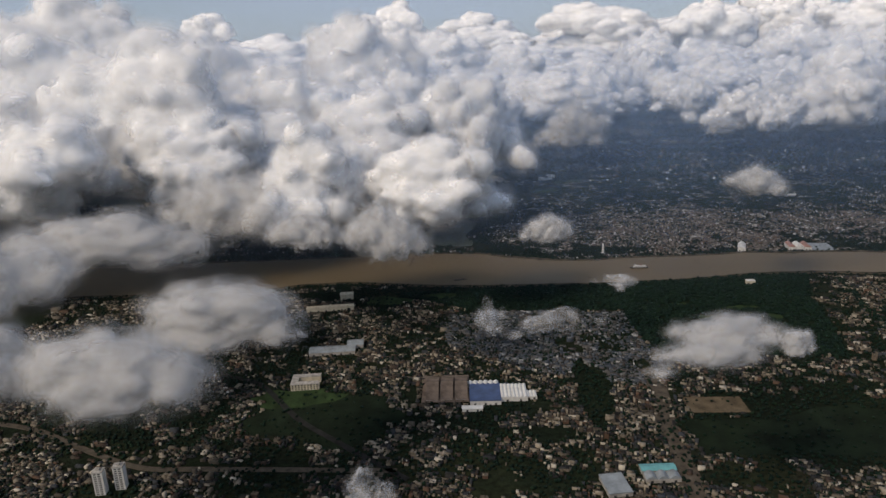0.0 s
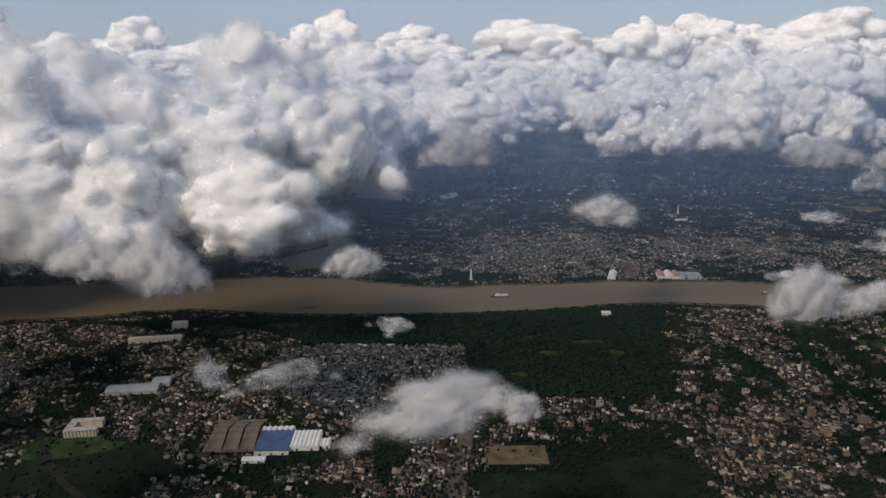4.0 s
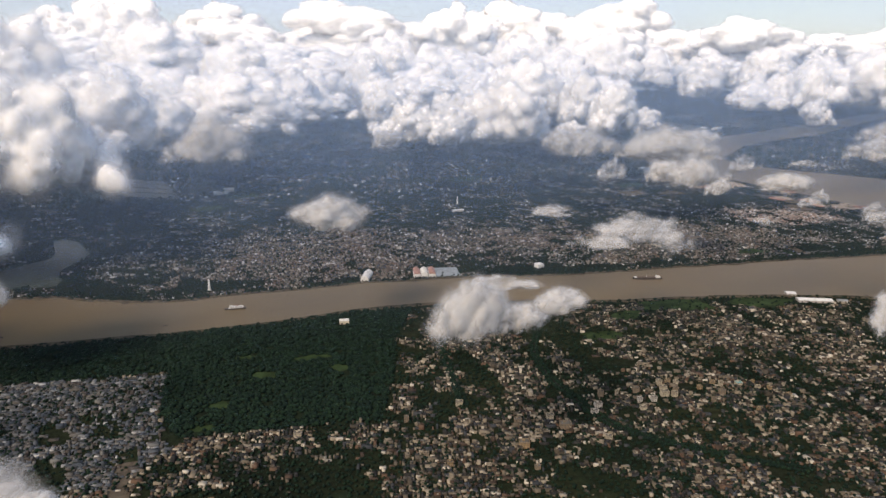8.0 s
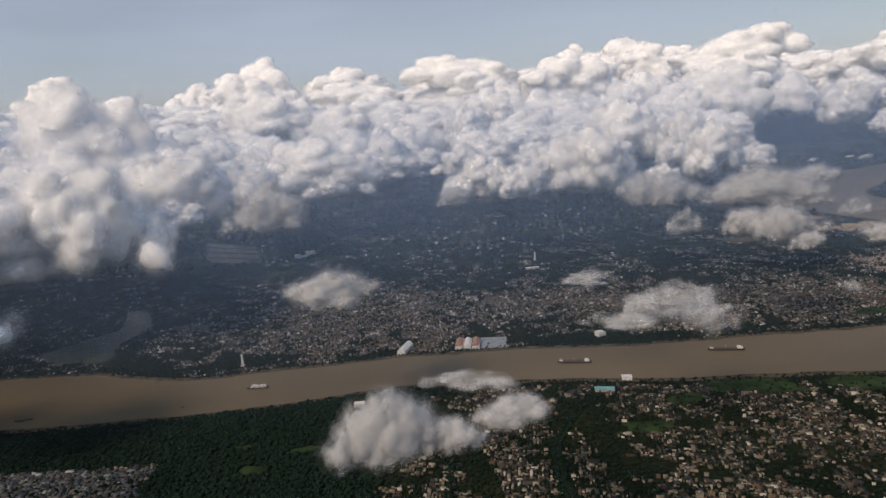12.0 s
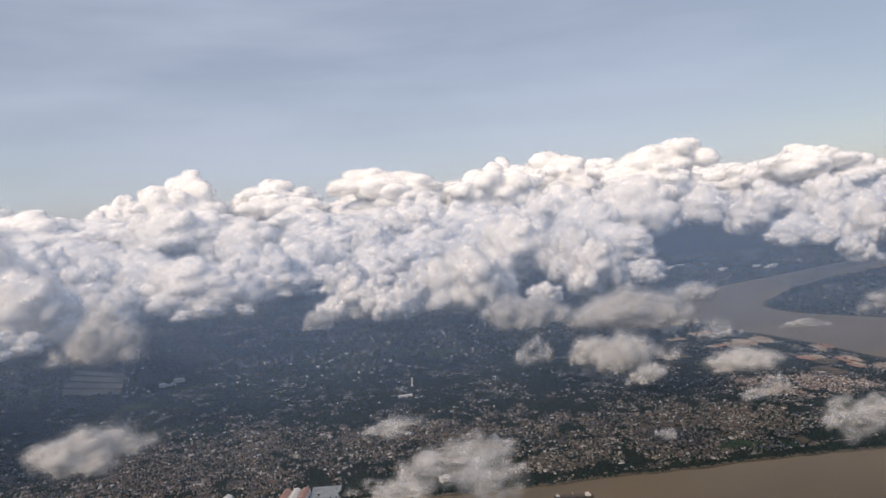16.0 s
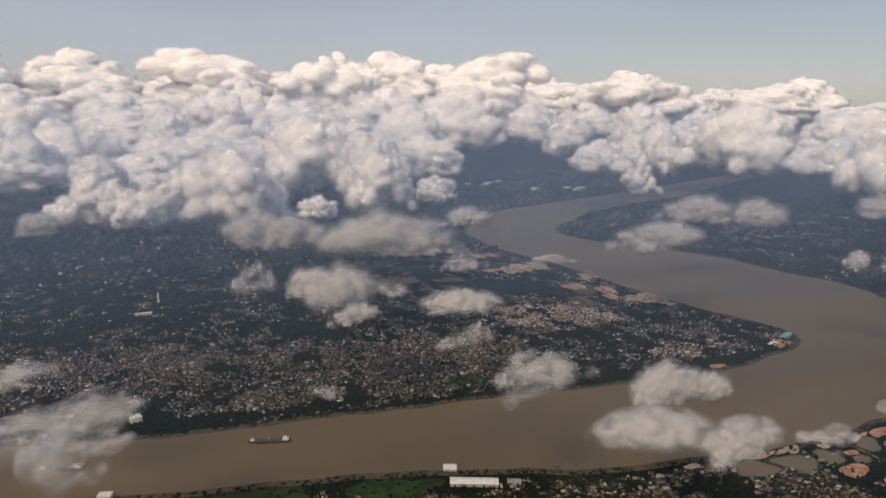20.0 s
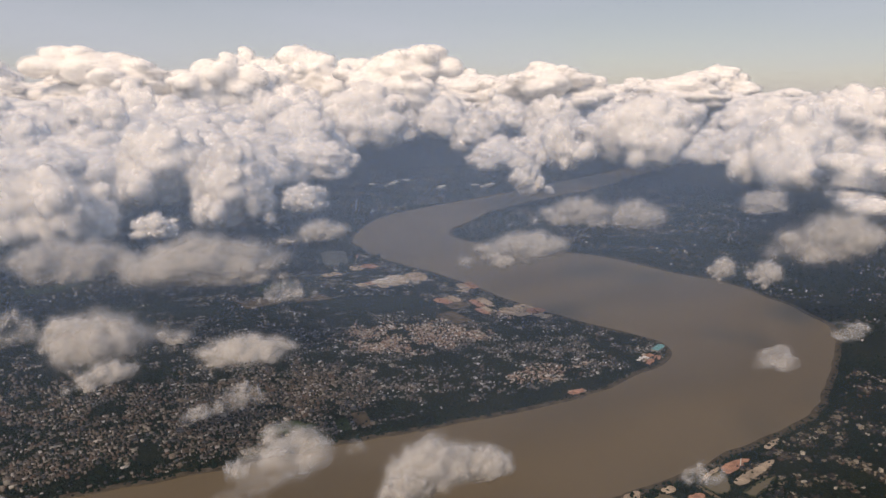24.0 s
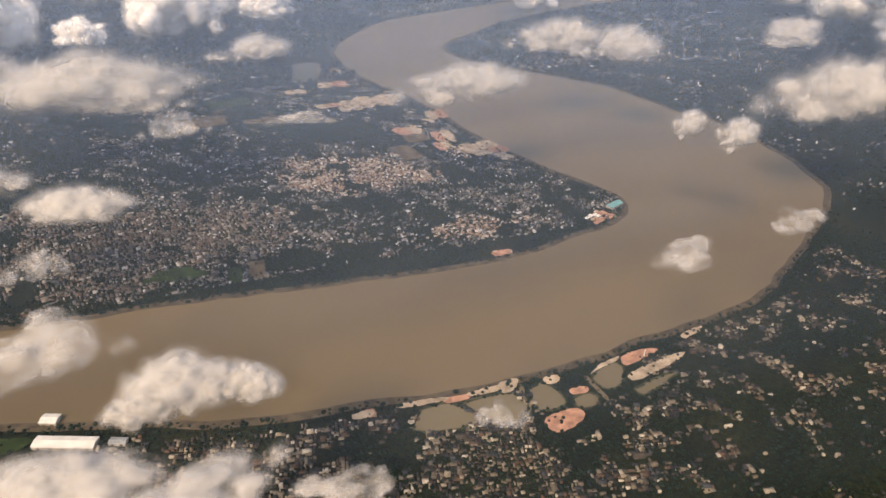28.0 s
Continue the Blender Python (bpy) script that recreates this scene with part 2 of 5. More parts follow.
def vapour(name, density, scale, low, high, reach=0.0, flat=3.0, base=0.0, white=0.97):
    """Loose droplets: scatter light to both sides and let the view pass where they thin out.
    reach: how fast the vapour thins out away from the middle of its cloud; base: up to which height the foot is frayed."""
    m, n, l = nodes_of(name)
    n.remove(n["Principled BSDF"])
    d, t, mx = n.new("ShaderNodeBsdfDiffuse"), n.new("ShaderNodeBsdfTranslucent"), n.new("ShaderNodeMixShader")
    for s in (d, t):
        s.inputs["Color"].default_value = (white, white, white, 1)
    mx.inputs[0].default_value = 0.5
    l.new(d.outputs[0], mx.inputs[1])
    l.new(t.outputs[0], mx.inputs[2])
    tc, a = n.new("ShaderNodeTexCoord"), n.new("ShaderNodeTexNoise")
    a.inputs["Scale"].default_value, a.inputs["Detail"].default_value = scale, 2.5
    a.inputs["Roughness"].default_value = 0.58
    oi, sh = n.new("ShaderNodeObjectInfo"), n.new("ShaderNodeVectorMath")
    sh.operation = "MULTIPLY_ADD"
    l.new(oi.outputs["Random"], sh.inputs[0])
    sh.inputs[1].default_value = (17, 31, 23)
    l.new(tc.outputs["Object"], sh.inputs[2])
    l.new(sh.outputs[0], a.inputs["Vector"])
    value = a.outputs["Fac"]
    if reach:
        sc, ln, sb = n.new("ShaderNodeVectorMath"), n.new("ShaderNodeVectorMath"), n.new("ShaderNodeMath")
        sc.operation, ln.operation, sb.operation = "MULTIPLY", "LENGTH", "MULTIPLY_ADD"
        sc.inputs[1].default_value = (2.0, 2.5, flat)
        l.new(tc.outputs["Object"], sc.inputs[0])
        l.new(sc.outputs[0], ln.inputs[0])
        l.new(ln.outputs["Value"], sb.inputs[0])
        sb.inputs[1].default_value = -reach
        l.new(value, sb.inputs[2])
        value = sb.outputs[0]
    if base:
        sep, foot, cut = n.new("ShaderNodeSeparateXYZ"), n.new("ShaderNodeMapRange"), n.new("ShaderNodeMath")
        l.new(tc.outputs["Object"], sep.inputs[0])
        l.new(sep.outputs["Z"], foot.inputs["Value"])
        foot.inputs["From Min"].default_value, foot.inputs["From Max"].default_value = 0.0, base
        foot.inputs["To Min"].default_value, foot.inputs["To Max"].default_value = -0.22, 0.0
        cut.operation = "ADD"
        l.new(value, cut.inputs[0])
        l.new(foot.outputs[0], cut.inputs[1])
        value = cut.outputs[0]
    mr = n.new("ShaderNodeMapRange")
    mr.interpolation_type = "SMOOTHSTEP"
    mr.inputs["From Min"].default_value, mr.inputs["From Max"].default_value = low, high
    mr.inputs["To Max"].default_value = density
    l.new(value, mr.inputs["Value"])
    tr, mt = n.new("ShaderNodeBsdfTransparent"), n.new("ShaderNodeMixShader")
    l.new(mr.outputs[0], mt.inputs[0])
    l.new(tr.outputs[0], mt.inputs[1])
    l.new(mx.outputs[0], mt.inputs[2])
    l.new(mt.outputs[0], n["Material Output"].inputs["Surface"])
    return m


def haze_material(name, density, east=False):
    """See-through blue tint that imitates haze, absent at the ground and above the cloud tops."""
    m, n, l = nodes_of(name)
    n.remove(n["Principled BSDF"])
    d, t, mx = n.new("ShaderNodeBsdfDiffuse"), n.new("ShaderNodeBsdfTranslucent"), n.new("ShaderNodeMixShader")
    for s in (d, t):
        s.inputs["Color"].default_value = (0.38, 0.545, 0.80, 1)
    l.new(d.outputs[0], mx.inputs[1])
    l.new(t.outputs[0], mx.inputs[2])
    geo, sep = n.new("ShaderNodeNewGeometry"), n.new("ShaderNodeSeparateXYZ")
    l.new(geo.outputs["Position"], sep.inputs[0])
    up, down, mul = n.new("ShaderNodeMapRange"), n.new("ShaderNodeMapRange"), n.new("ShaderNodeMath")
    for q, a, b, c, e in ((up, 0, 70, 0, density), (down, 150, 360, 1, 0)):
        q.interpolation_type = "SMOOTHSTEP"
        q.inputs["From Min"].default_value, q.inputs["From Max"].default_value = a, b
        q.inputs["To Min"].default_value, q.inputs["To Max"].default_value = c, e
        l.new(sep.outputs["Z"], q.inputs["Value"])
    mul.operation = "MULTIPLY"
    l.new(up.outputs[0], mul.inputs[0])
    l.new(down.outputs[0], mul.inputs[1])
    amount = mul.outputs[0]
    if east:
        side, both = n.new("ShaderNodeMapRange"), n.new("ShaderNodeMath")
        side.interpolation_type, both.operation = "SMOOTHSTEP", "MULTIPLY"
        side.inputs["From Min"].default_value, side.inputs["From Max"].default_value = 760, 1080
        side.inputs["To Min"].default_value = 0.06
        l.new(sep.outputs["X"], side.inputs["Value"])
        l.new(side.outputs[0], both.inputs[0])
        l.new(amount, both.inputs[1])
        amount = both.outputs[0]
    tr, mt = n.new("ShaderNodeBsdfTransparent"), n.new("ShaderNodeMixShader")
    l.new(amount, mt.inputs[0])
    l.new(tr.outputs[0], mt.inputs[1])
    l.new(mx.outputs[0], mt.inputs[2])
    l.new(mt.outputs[0], n["Material Output"].inputs["Surface"])
    return m


M_LAND = land_material()
M_RIVER = water_material("muddy_river_water", (0.142, 0.108, 0.062), (0.112, 0.086, 0.050), 0.42)
M_POND = water_material("green_pond_water", (0.0595, 0.0735, 0.0595), (0.0385, 0.0525, 0.0420), 0.25)
M_MUDPOND = water_material("muddy_pond_water", (0.150, 0.125, 0.080), (0.115, 0.100, 0.062), 0.25)
M_DYKE = plain("dyke_grass", (0.050, 0.058, 0.030), 0.95, scale=0.3, vary=0.4)
M_MUD = plain("bank_mud", (0.0850, 0.0700, 0.0500), 0.9, scale=0.12, vary=0.4)
M_SAND = plain("bare_sand", (0.40, 0.32, 0.24), 0.95, scale=0.09, vary=0.35)
M_BRICKYARD = plain("brick_dust", (0.40, 0.22, 0.155), 0.95, scale=0.16, vary=0.35)
M_GRASS = plain("field_grass", (0.0256, 0.0456, 0.0168), 0.95, scale=0.08, vary=0.4)
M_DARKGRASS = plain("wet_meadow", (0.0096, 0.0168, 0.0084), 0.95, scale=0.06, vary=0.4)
M_DRY = plain("dry_plot", (0.115, 0.088, 0.056), 0.95, scale=0.1, vary=0.4)
M_ROAD = plain("old_asphalt", (0.0225, 0.0220, 0.0220), 0.9, scale=0.15, vary=0.3)
M_TRACK = plain("dirt_track", (0.0840, 0.0700, 0.0546), 0.95, scale=0.2, vary=0.3)
M_CONC = plain("weathered_concrete", (0.36, 0.34, 0.31), 0.85, scale=0.3, vary=0.3)
M_WHITE = plain("white_sheet_roof", (0.6216, 0.6216, 0.6048), 0.55, scale=0.25, vary=0.14)
M_WPAINT = plain("white_paint", (0.6384, 0.6300, 0.5964), 0.6, scale=0.4, vary=0.14)
M_BLUE = plain("blue_sheet_roof", (0.0562, 0.0900, 0.1875), 0.5, scale=0.2, vary=0.25)
M_TEAL = plain("teal_sheet_roof", (0.13, 0.36, 0.38), 0.5, scale=0.2, vary=0.2)
M_GREYROOF = plain("grey_sheet_roof", (0.24, 0.27, 0.29), 0.6, scale=0.2, vary=0.25)
M_RED = plain("red_sheet_roof", (0.36, 0.20, 0.16), 0.65, scale=0.2, vary=0.25)
M_CREAM = plain("cream_plaster", (0.56, 0.50, 0.38), 0.8, scale=0.3, vary=0.2)
M_OLDROOF = plain("mossy_roof_screed", (0.13, 0.12, 0.105), 0.9, scale=0.4, vary=0.35)
M_FLATS = plain("stained_cream_plaster", (0.36, 0.315, 0.235), 0.85, scale=0.3, vary=0.3)
M_TANWALL = plain("tan_plaster", (0.20, 0.155, 0.11), 0.85, scale=0.3, vary=0.25)
M_OCHRE = plain("ochre_plaster", (0.26, 0.185, 0.105), 0.85, scale=0.3, vary=0.25)
M_BROWNROOF = plain("rusty_roof", (0.1330, 0.1015, 0.0805), 0.8, scale=0.15, vary=0.4)
M_HULL = plain("dark_hull_paint", (0.055, 0.05, 0.05), 0.5, scale=0.6, vary=0.3)
M_HULLRED = plain("red_hull_paint", (0.22, 0.06, 0.045), 0.55, scale=0.6, vary=0.3)
M_DECK = plain("ship_deck", (0.10, 0.075, 0.062), 0.7, scale=0.8, vary=0.3)
M_DARK = plain("dark_opening", (0.03, 0.032, 0.036), 0.4, vary=0.2)
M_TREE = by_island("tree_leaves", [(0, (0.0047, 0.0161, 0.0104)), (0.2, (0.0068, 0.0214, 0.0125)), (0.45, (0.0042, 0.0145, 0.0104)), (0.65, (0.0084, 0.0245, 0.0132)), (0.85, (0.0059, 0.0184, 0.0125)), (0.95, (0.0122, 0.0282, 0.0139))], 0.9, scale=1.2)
M_BARK = plain("bark", (0.11, 0.085, 0.06), 0.9, scale=2.0, vary=0.3)
TOWN = [(0, (0.032, 0.032, 0.031)), (0.15, (0.076, 0.065, 0.052)), (0.28, (0.026, 0.027, 0.029)), (0.38, (0.140, 0.118, 0.090)), (0.52, (0.064, 0.046, 0.036)), (0.60, (0.210, 0.178, 0.135)), (0.72, (0.048, 0.053, 0.060)), (0.80, (0.310, 0.268, 0.208)), (0.89, (0.115, 0.072, 0.050)), (0.95, (0.500, 0.450, 0.370))]
M_TOWN = by_island("town_plaster_and_roofs", TOWN)
M_HOUSE = by_island("house_plaster", TOWN, by_object=True)
M_REDTOWN = by_island("brick_town", [(0, (0.34, 0.24, 0.19)), (0.2, (0.44, 0.36, 0.30)), (0.4, (0.20, 0.14, 0.115)), (0.52, (0.48, 0.43, 0.38)), (0.70, (0.30, 0.20, 0.155)), (0.85, (0.22, 0.22, 0.23)), (0.93, (0.66, 0.62, 0.58))])
M_BLUETOWN = by_island("tin_roof_town", [(0, (0.0840, 0.0960, 0.1120)), (0.22, (0.1040, 0.1000, 0.0960)), (0.42, (0.0560, 0.0680, 0.0840)), (0.62, (0.1400, 0.1400, 0.1360)), (0.77, (0.0680, 0.0600, 0.0560)), (0.91, (0.2080, 0.2160, 0.2240)), (0.965, (0.4000, 0.4000, 0.3920))])
M_FARTOWN = by_island("far_town_walls", [(0, (0.1020, 0.0978, 0.0978)), (0.25, (0.1615, 0.1487, 0.1360)), (0.47, (0.2380, 0.2210, 0.2040)), (0.62, (0.1360, 0.1020, 0.0850)), (0.74, (0.1105, 0.1275, 0.1403)), (0.86, (0.3400, 0.3230, 0.2975)), (0.95, (0.5270, 0.5185, 0.5015))])
M_MARKET = by_island("market_town_walls", [(0, (0.1530, 0.1300, 0.1071)), (0.22, (0.0918, 0.0765, 0.0635)), (0.40, (0.2142, 0.1836, 0.1530)), (0.58, (0.1377, 0.0956, 0.0727)), (0.72, (0.0765, 0.0803, 0.0880)), (0.88, (0.3060, 0.2831, 0.2448)), (0.96, (0.4590, 0.4360, 0.4054))])
M_CLOUD = dense_cloud("cumulus_core", 13.0)
M_FARCLOUD = dense_cloud("far_cumulus_core", 34.0)
M_EDGES = [vapour("cumulus_edge_%d" % k, d, 9.0, lo, lo + 0.26) for k, (d, lo) in enumerate(((0.50, 0.26), (0.36, 0.30), (0.25, 0.33), (0.17, 0.36), (0.10, 0.39), (0.05, 0.42)))]
M_SOFT = [vapour("puff_layer_%d" % k, d, 5.8, lo, lo + 0.30, base=0.22, white=0.80) for k, (d, lo) in enumerate(((0.60, 0.14), (0.46, 0.18), (0.35, 0.22), (0.26, 0.25), (0.18, 0.28), (0.12, 0.31), (0.075, 0.34), (0.04, 0.36)))]
M_WISP = [vapour("thin_wisp_%d" % k, d, 2.3, 0.36, 0.64, 0.05, white=0.88) for k, d in enumerate((0.30, 0.22, 0.14, 0.07))]


# ---- mesh helpers ----
from mathutils import geometry

def mesh_from(name, bm, material, smooth=False):
    me = bpy.data.meshes.new(name)
    bm.to_mesh(me)
    bm.free()
    me.materials.append(material)
    if smooth:
        me.polygons.foreach_set("use_smooth", [True] * len(me.polygons))
    return me


def part(name, bm, material, parent, label=""):
    ob = new(name, mesh_from(name, bm, material))
    ob.parent = parent
    return tagged(ob, label=label)


def box(bm, x0, y0, z0, x1, y1, z1, bottom=False):
    v = [bm.verts.new(p) for p in ((x0, y0, z0), (x1, y0, z0), (x1, y1, z0), (x0, y1, z0), (x0, y0, z1), (x1, y0, z1), (x1, y1, z1), (x0, y1, z1))]
    for f in ((4, 5, 6, 7), (0, 1, 5, 4), (1, 2, 6, 5), (2, 3, 7, 6), (3, 0, 4, 7)) + (((3, 2, 1, 0),) if bottom else ()):
        bm.faces.new([v[i] for i in f])
    return bm


def boxes(*dims):
    bm = bmesh.new()
    for d in dims:
        box(bm, *d, bottom=True)
    return bm


def tube(bm, x, y, z0, z1, r0, r1, n=10):
    a = [bm.verts.new((x + r0 * math.cos(6.2832 * i / n), y + r0 * math.sin(6.2832 * i / n), z0)) for i in range(n)]
    b = [bm.verts.new((x + r1 * math.cos(6.2832 * i / n), y + r1 * math.sin(6.2832 * i / n), z1)) for i in range(n)]
    for i in range(n):
        bm.faces.new((a[i], a[(i + 1) % n], b[(i + 1) % n], b[i]))
    bm.faces.new(b)
    return bm


def vault(x0, y0, x1, y1, z0, rise, n=8):
    """A barrel roof along y with closed gables."""
    bm = bmesh.new()
    ring = []
    for y in (y0, y1):
        ring.append([bm.verts.new((x0 + (x1 - x0) * i / n, y, z0 + rise * math.sin(math.pi * i / n))) for i in range(n + 1)])
    for i in range(n):
        bm.faces.new((ring[0][i], ring[0][i + 1], ring[1][i + 1], ring[1][i]))
    bm.faces.new(ring[0])
    bm.faces.new(ring[1][::-1])
    return bm


def gable(x0, y0, x1, y1, z0, rise, over=0.3):
    """A pitched roof with its ridge along x, a little wider than its walls."""
    bm = bmesh.new()
    x0, y0, x1, y1, ym = x0 - over, y0 - over, x1 + over, y1 + over, (y0 + y1) / 2
    p = [bm.verts.new(q) for q in ((x0, y0, z0), (x1, y0, z0), (x1, y1, z0), (x0, y1, z0), (x0, ym, z0 + rise), (x1, ym, z0 + rise))]
    for f in ((0, 1, 5, 4), (2, 3, 4, 5), (1, 2, 5), (3, 0, 4), (3, 2, 1, 0)):
        bm.faces.new([p[i] for i in f])
    return bm


def spline(pts, step, closed=False):
    """Catmull-Rom through control points, resampled."""
    out, n = [], len(pts)
    for i in range(n if closed else n - 1):
        g = lambda k: np.array(pts[k % n] if closed else pts[min(max(k, 0), n - 1)], float)
        a, b, c, d = g(i - 1), g(i), g(i + 1), g(i + 2)
        m = max(2, int(np.linalg.norm(c - b) / step))
        for k in range(m):
            t = k / m
            out.append(0.5 * (2 * b + (c - a) * t + (2 * a - 5 * b + 4 * c - d) * t * t + (3 * b - a - 3 * c + d) * t ** 3))
    if not closed:
        out.append(np.array(pts[-1], float))
    return out


def uneven(line, amount, size):
    return [np.array((p[0] + amount * noise.noise((p[0] / size, p[1] / size, 3.1)), p[1] + amount * noise.noise((p[0] / size, p[1] / size, 9.7)))) for p in line]


def sheet(name, outline, z, material, label, category):
    bm = bmesh.new()
    k = len(outline)
    cdt = geometry.delaunay_2d_cdt([Vector((p[0], p[1])) for p in outline], [(i, (i + 1) % k) for i in range(k)], [], 1, 0.001)
    v = [bm.verts.new((p[0], p[1], z)) for p in cdt[0]]
    for f in cdt[2]:
        bm.faces.new([v[i] for i in f])
    for q in bm.faces:
        q.normal_update()
        if q.normal.z < 0:
            q.normal_flip()
    return tagged(new(name, mesh_from(name, bm, material)), label, category, kind="structure")


def ribbon(name, line, width, z, material, label, category="road"):
    bm = bmesh.new()
    prev = None
    for i, p in enumerate(line):
        d = line[min(i + 1, len(line) - 1)] - line[max(i - 1, 0)]
        s = np.array((-d[1], d[0])) / (np.linalg.norm(d) + 1e-9) * width / 2
        q = [bm.verts.new((*(p + s), 0)), bm.verts.new((*(p + s * 0.9), z)), bm.verts.new((*(p - s * 0.9), z)), bm.verts.new((*(p - s), 0))]
        if prev:
            for k in range(3):
                bm.faces.new((prev[k + 1], q[k + 1], q[k], prev[k]))
        prev = q
    return tagged(new(name, mesh_from(name, bm, material)), label, category, kind="structure")


def inside(poly, x, y):
    """Which of the points lie in the outline."""
    poly = np.array([p[:2] for p in poly], float)
    res = np.zeros(len(x), bool)
    for (x0, y0), (x1, y1) in zip(poly, np.roll(poly, -1, 0)):
        cross = ((y0 > y) != (y1 > y)) & (x < (x1 - x0) * (y - y0) / ((y1 - y0) if y1 != y0 else 1e-9) + x0)
        res ^= cross
    return res


def scatter(name, tv, tf, place, size, turn, material):
    """One mesh of many copies of a template (all faces with as many corners), each placed, sized and turned."""
    tv, tf = np.array(tv, np.float32), np.array(tf, np.int32)
    n, c, s = len(place), np.cos(turn)[:, None], np.sin(turn)[:, None]
    v = tv[None] * size[:, None, :]
    x, y = v[..., 0] * c - v[..., 1] * s, v[..., 0] * s + v[..., 1] * c
    v = np.stack([x, y, v[..., 2]], -1) + place[:, None, :]
    f = tf[None] + (np.arange(n) * len(tv))[:, None, None]
    me = bpy.data.meshes.new(name)
    me.vertices.add(n * len(tv))
    me.vertices.foreach_set("co", v.astype(np.float32).ravel())
    me.loops.add(f.size)
    me.loops.foreach_set("vertex_index", f.astype(np.int32).ravel())
    me.polygons.add(n * len(tf))
    me.polygons.foreach_set("loop_start", np.arange(0, f.size, tf.shape[1], dtype=np.int32))
    me.update(calc_edges=True)
    me.validate()
    me.materials.append(material)
    return new(name, me)


# ---- ground and water ----
bm = bmesh.new()
bmesh.ops.create_grid(bm, x_segments=24, y_segments=24, size=7000)
ground = new("ground", mesh_from("ground", bm, M_LAND))
ground.location = (600, 900, 0)
tagged(ground, "flat green and brown river plain under a town", "ground", kind="structure")

NEAR_BANK = [(-3200, 800), (-1400, 770), (-600, 735), (-259, 727), (-125, 745), (26, 719), (179, 712), (263, 713), (352, 724), (426, 723), (508, 707), (626, 680), (744, 661), (810, 646), (874, 626), (924, 608), (993, 596), (1088, 584), (1155, 583), (1216, 590), (1341, 603), (1440, 650), (1560, 720)]
SOUTH_END = [(1615, 781), (1650, 940), (1620, 1055), (1590, 1190), (1508, 1300), (1436, 1400), (1428, 1490), (1470, 1555), (1542, 1605), (1720, 1735), (1990, 1850), (2190, 1925), (2700, 2230), (3300, 2480), (4600, 2800)]
NORTH_END = [(4600, 3000), (3300, 2640), (2500, 2270), (1830, 1960), (1598, 1865), (1396, 1770), (1287, 1650), (1222, 1540), (1209, 1460), (1216, 1345), (1250, 1240), (1278, 1120), (1284, 1047), (1307, 950), (1338, 870), (1358, 816), (1344, 780), (1310, 760), (1253, 749), (1200, 738), (1157, 735), (1079, 738)]
FAR_BANK = [(985, 748), (893, 756), (833, 757), (739, 765), (656, 770), (577, 779), (486, 797), (428, 800), (370, 806), (300, 803), (224, 804), (174, 798), (127, 809), (80, 828), (34, 847), (-62, 855), (-162, 850), (-600, 850), (-1400, 890), (-3200, 930)]
near_line = uneven(spline(NEAR_BANK, 9), 3.0, 28)
east_line = uneven(spline(NEAR_BANK[-1:] + SOUTH_END, 14), 5.0, 45)
north_line = uneven(spline(NORTH_END, 10), 4.0, 35)
far_line = uneven(spline(NORTH_END[-1:] + FAR_BANK, 9), 3.0, 26)
shore = near_line + east_line[1:] + north_line + far_line[1:]
sheet("water_river", shore, 0.30, M_RIVER, "broad muddy brown river with a sharp bend", "river")
ribbon("bank_near", [p + np.array((0, -1.0)) for p in near_line], 7, 0.9, M_MUD, "muddy river bank below trees", "river bank")
ribbon("bank_far", [p + np.array((0, 1.0)) for p in far_line], 7, 0.9, M_MUD, "muddy river bank along the town", "river bank")
ribbon("bank_bend", north_line, 7, 0.9, M_MUD, "muddy bank round the bend", "river bank")
ribbon("bank_east", east_line, 8, 0.9, M_MUD, "low muddy bank of the far shore", "river bank")

BASIN = [(-62, 925), (-15, 893), (39, 886), (34, 943), (54, 1008), (24, 1082), (-6, 1090), (12, 1010), (-15, 978)]
FISH = [(-14, 1600), (100, 1520), (144, 1335), (30, 1385)]
BENDPOND = [(1122, 1442), (1173, 1447), (1148, 1350), (1107, 1348)]
sheet("water_basin", uneven(spline(BASIN, 6, True), 3, 15), 0.25, M_POND, "still grey-green dock basin", "basin")
for k in range(4):
    a, b = 0.04 + k * 0.25, 0.24 + k * 0.25
    lerp = lambda p, q, t: (p[0] + (q[0] - p[0]) * t, p[1] + (q[1] - p[1]) * t)
    quad = [lerp(FISH[0], FISH[3], a), lerp(FISH[1], FISH[2], a), lerp(FISH[1], FISH[2], b), lerp(FISH[0], FISH[3], b)]
    sheet("water_fish_pond_%d" % (k + 1), quad, 0.25, M_POND, "dark rectangular fish pond between dykes", "pond")
sheet("water_bend_pond", uneven(spline(BENDPOND, 12, True), 3, 25), 0.25, M_POND, "grey pond near the river bend", "pond")


def blob(cx, cy, rx, ry, turn=0.0, k=26):
    c, s = math.cos(turn), math.sin(turn)
    out = []
    for i in range(k):
        a = 6.2832 * i / k
        r = 1 + 0.55 * noise.noise((cx + 1.7 * math.cos(a), cy + 1.7 * math.sin(a), 0.7))
        u, v = rx * r * math.cos(a), ry * r * math.sin(a)
        out.append((cx + u * c - v * s, cy + u * s + v * c))
    return out


def quad(cx, cy, w, d, turn=0.0):
    c, s = math.cos(turn), math.sin(turn)
    return [(cx + u * c - v * s, cy + u * s + v * c) for u, v in ((-w / 2, -d / 2), (w / 2, -d / 2), (w / 2, d / 2), (-w / 2, d / 2))]


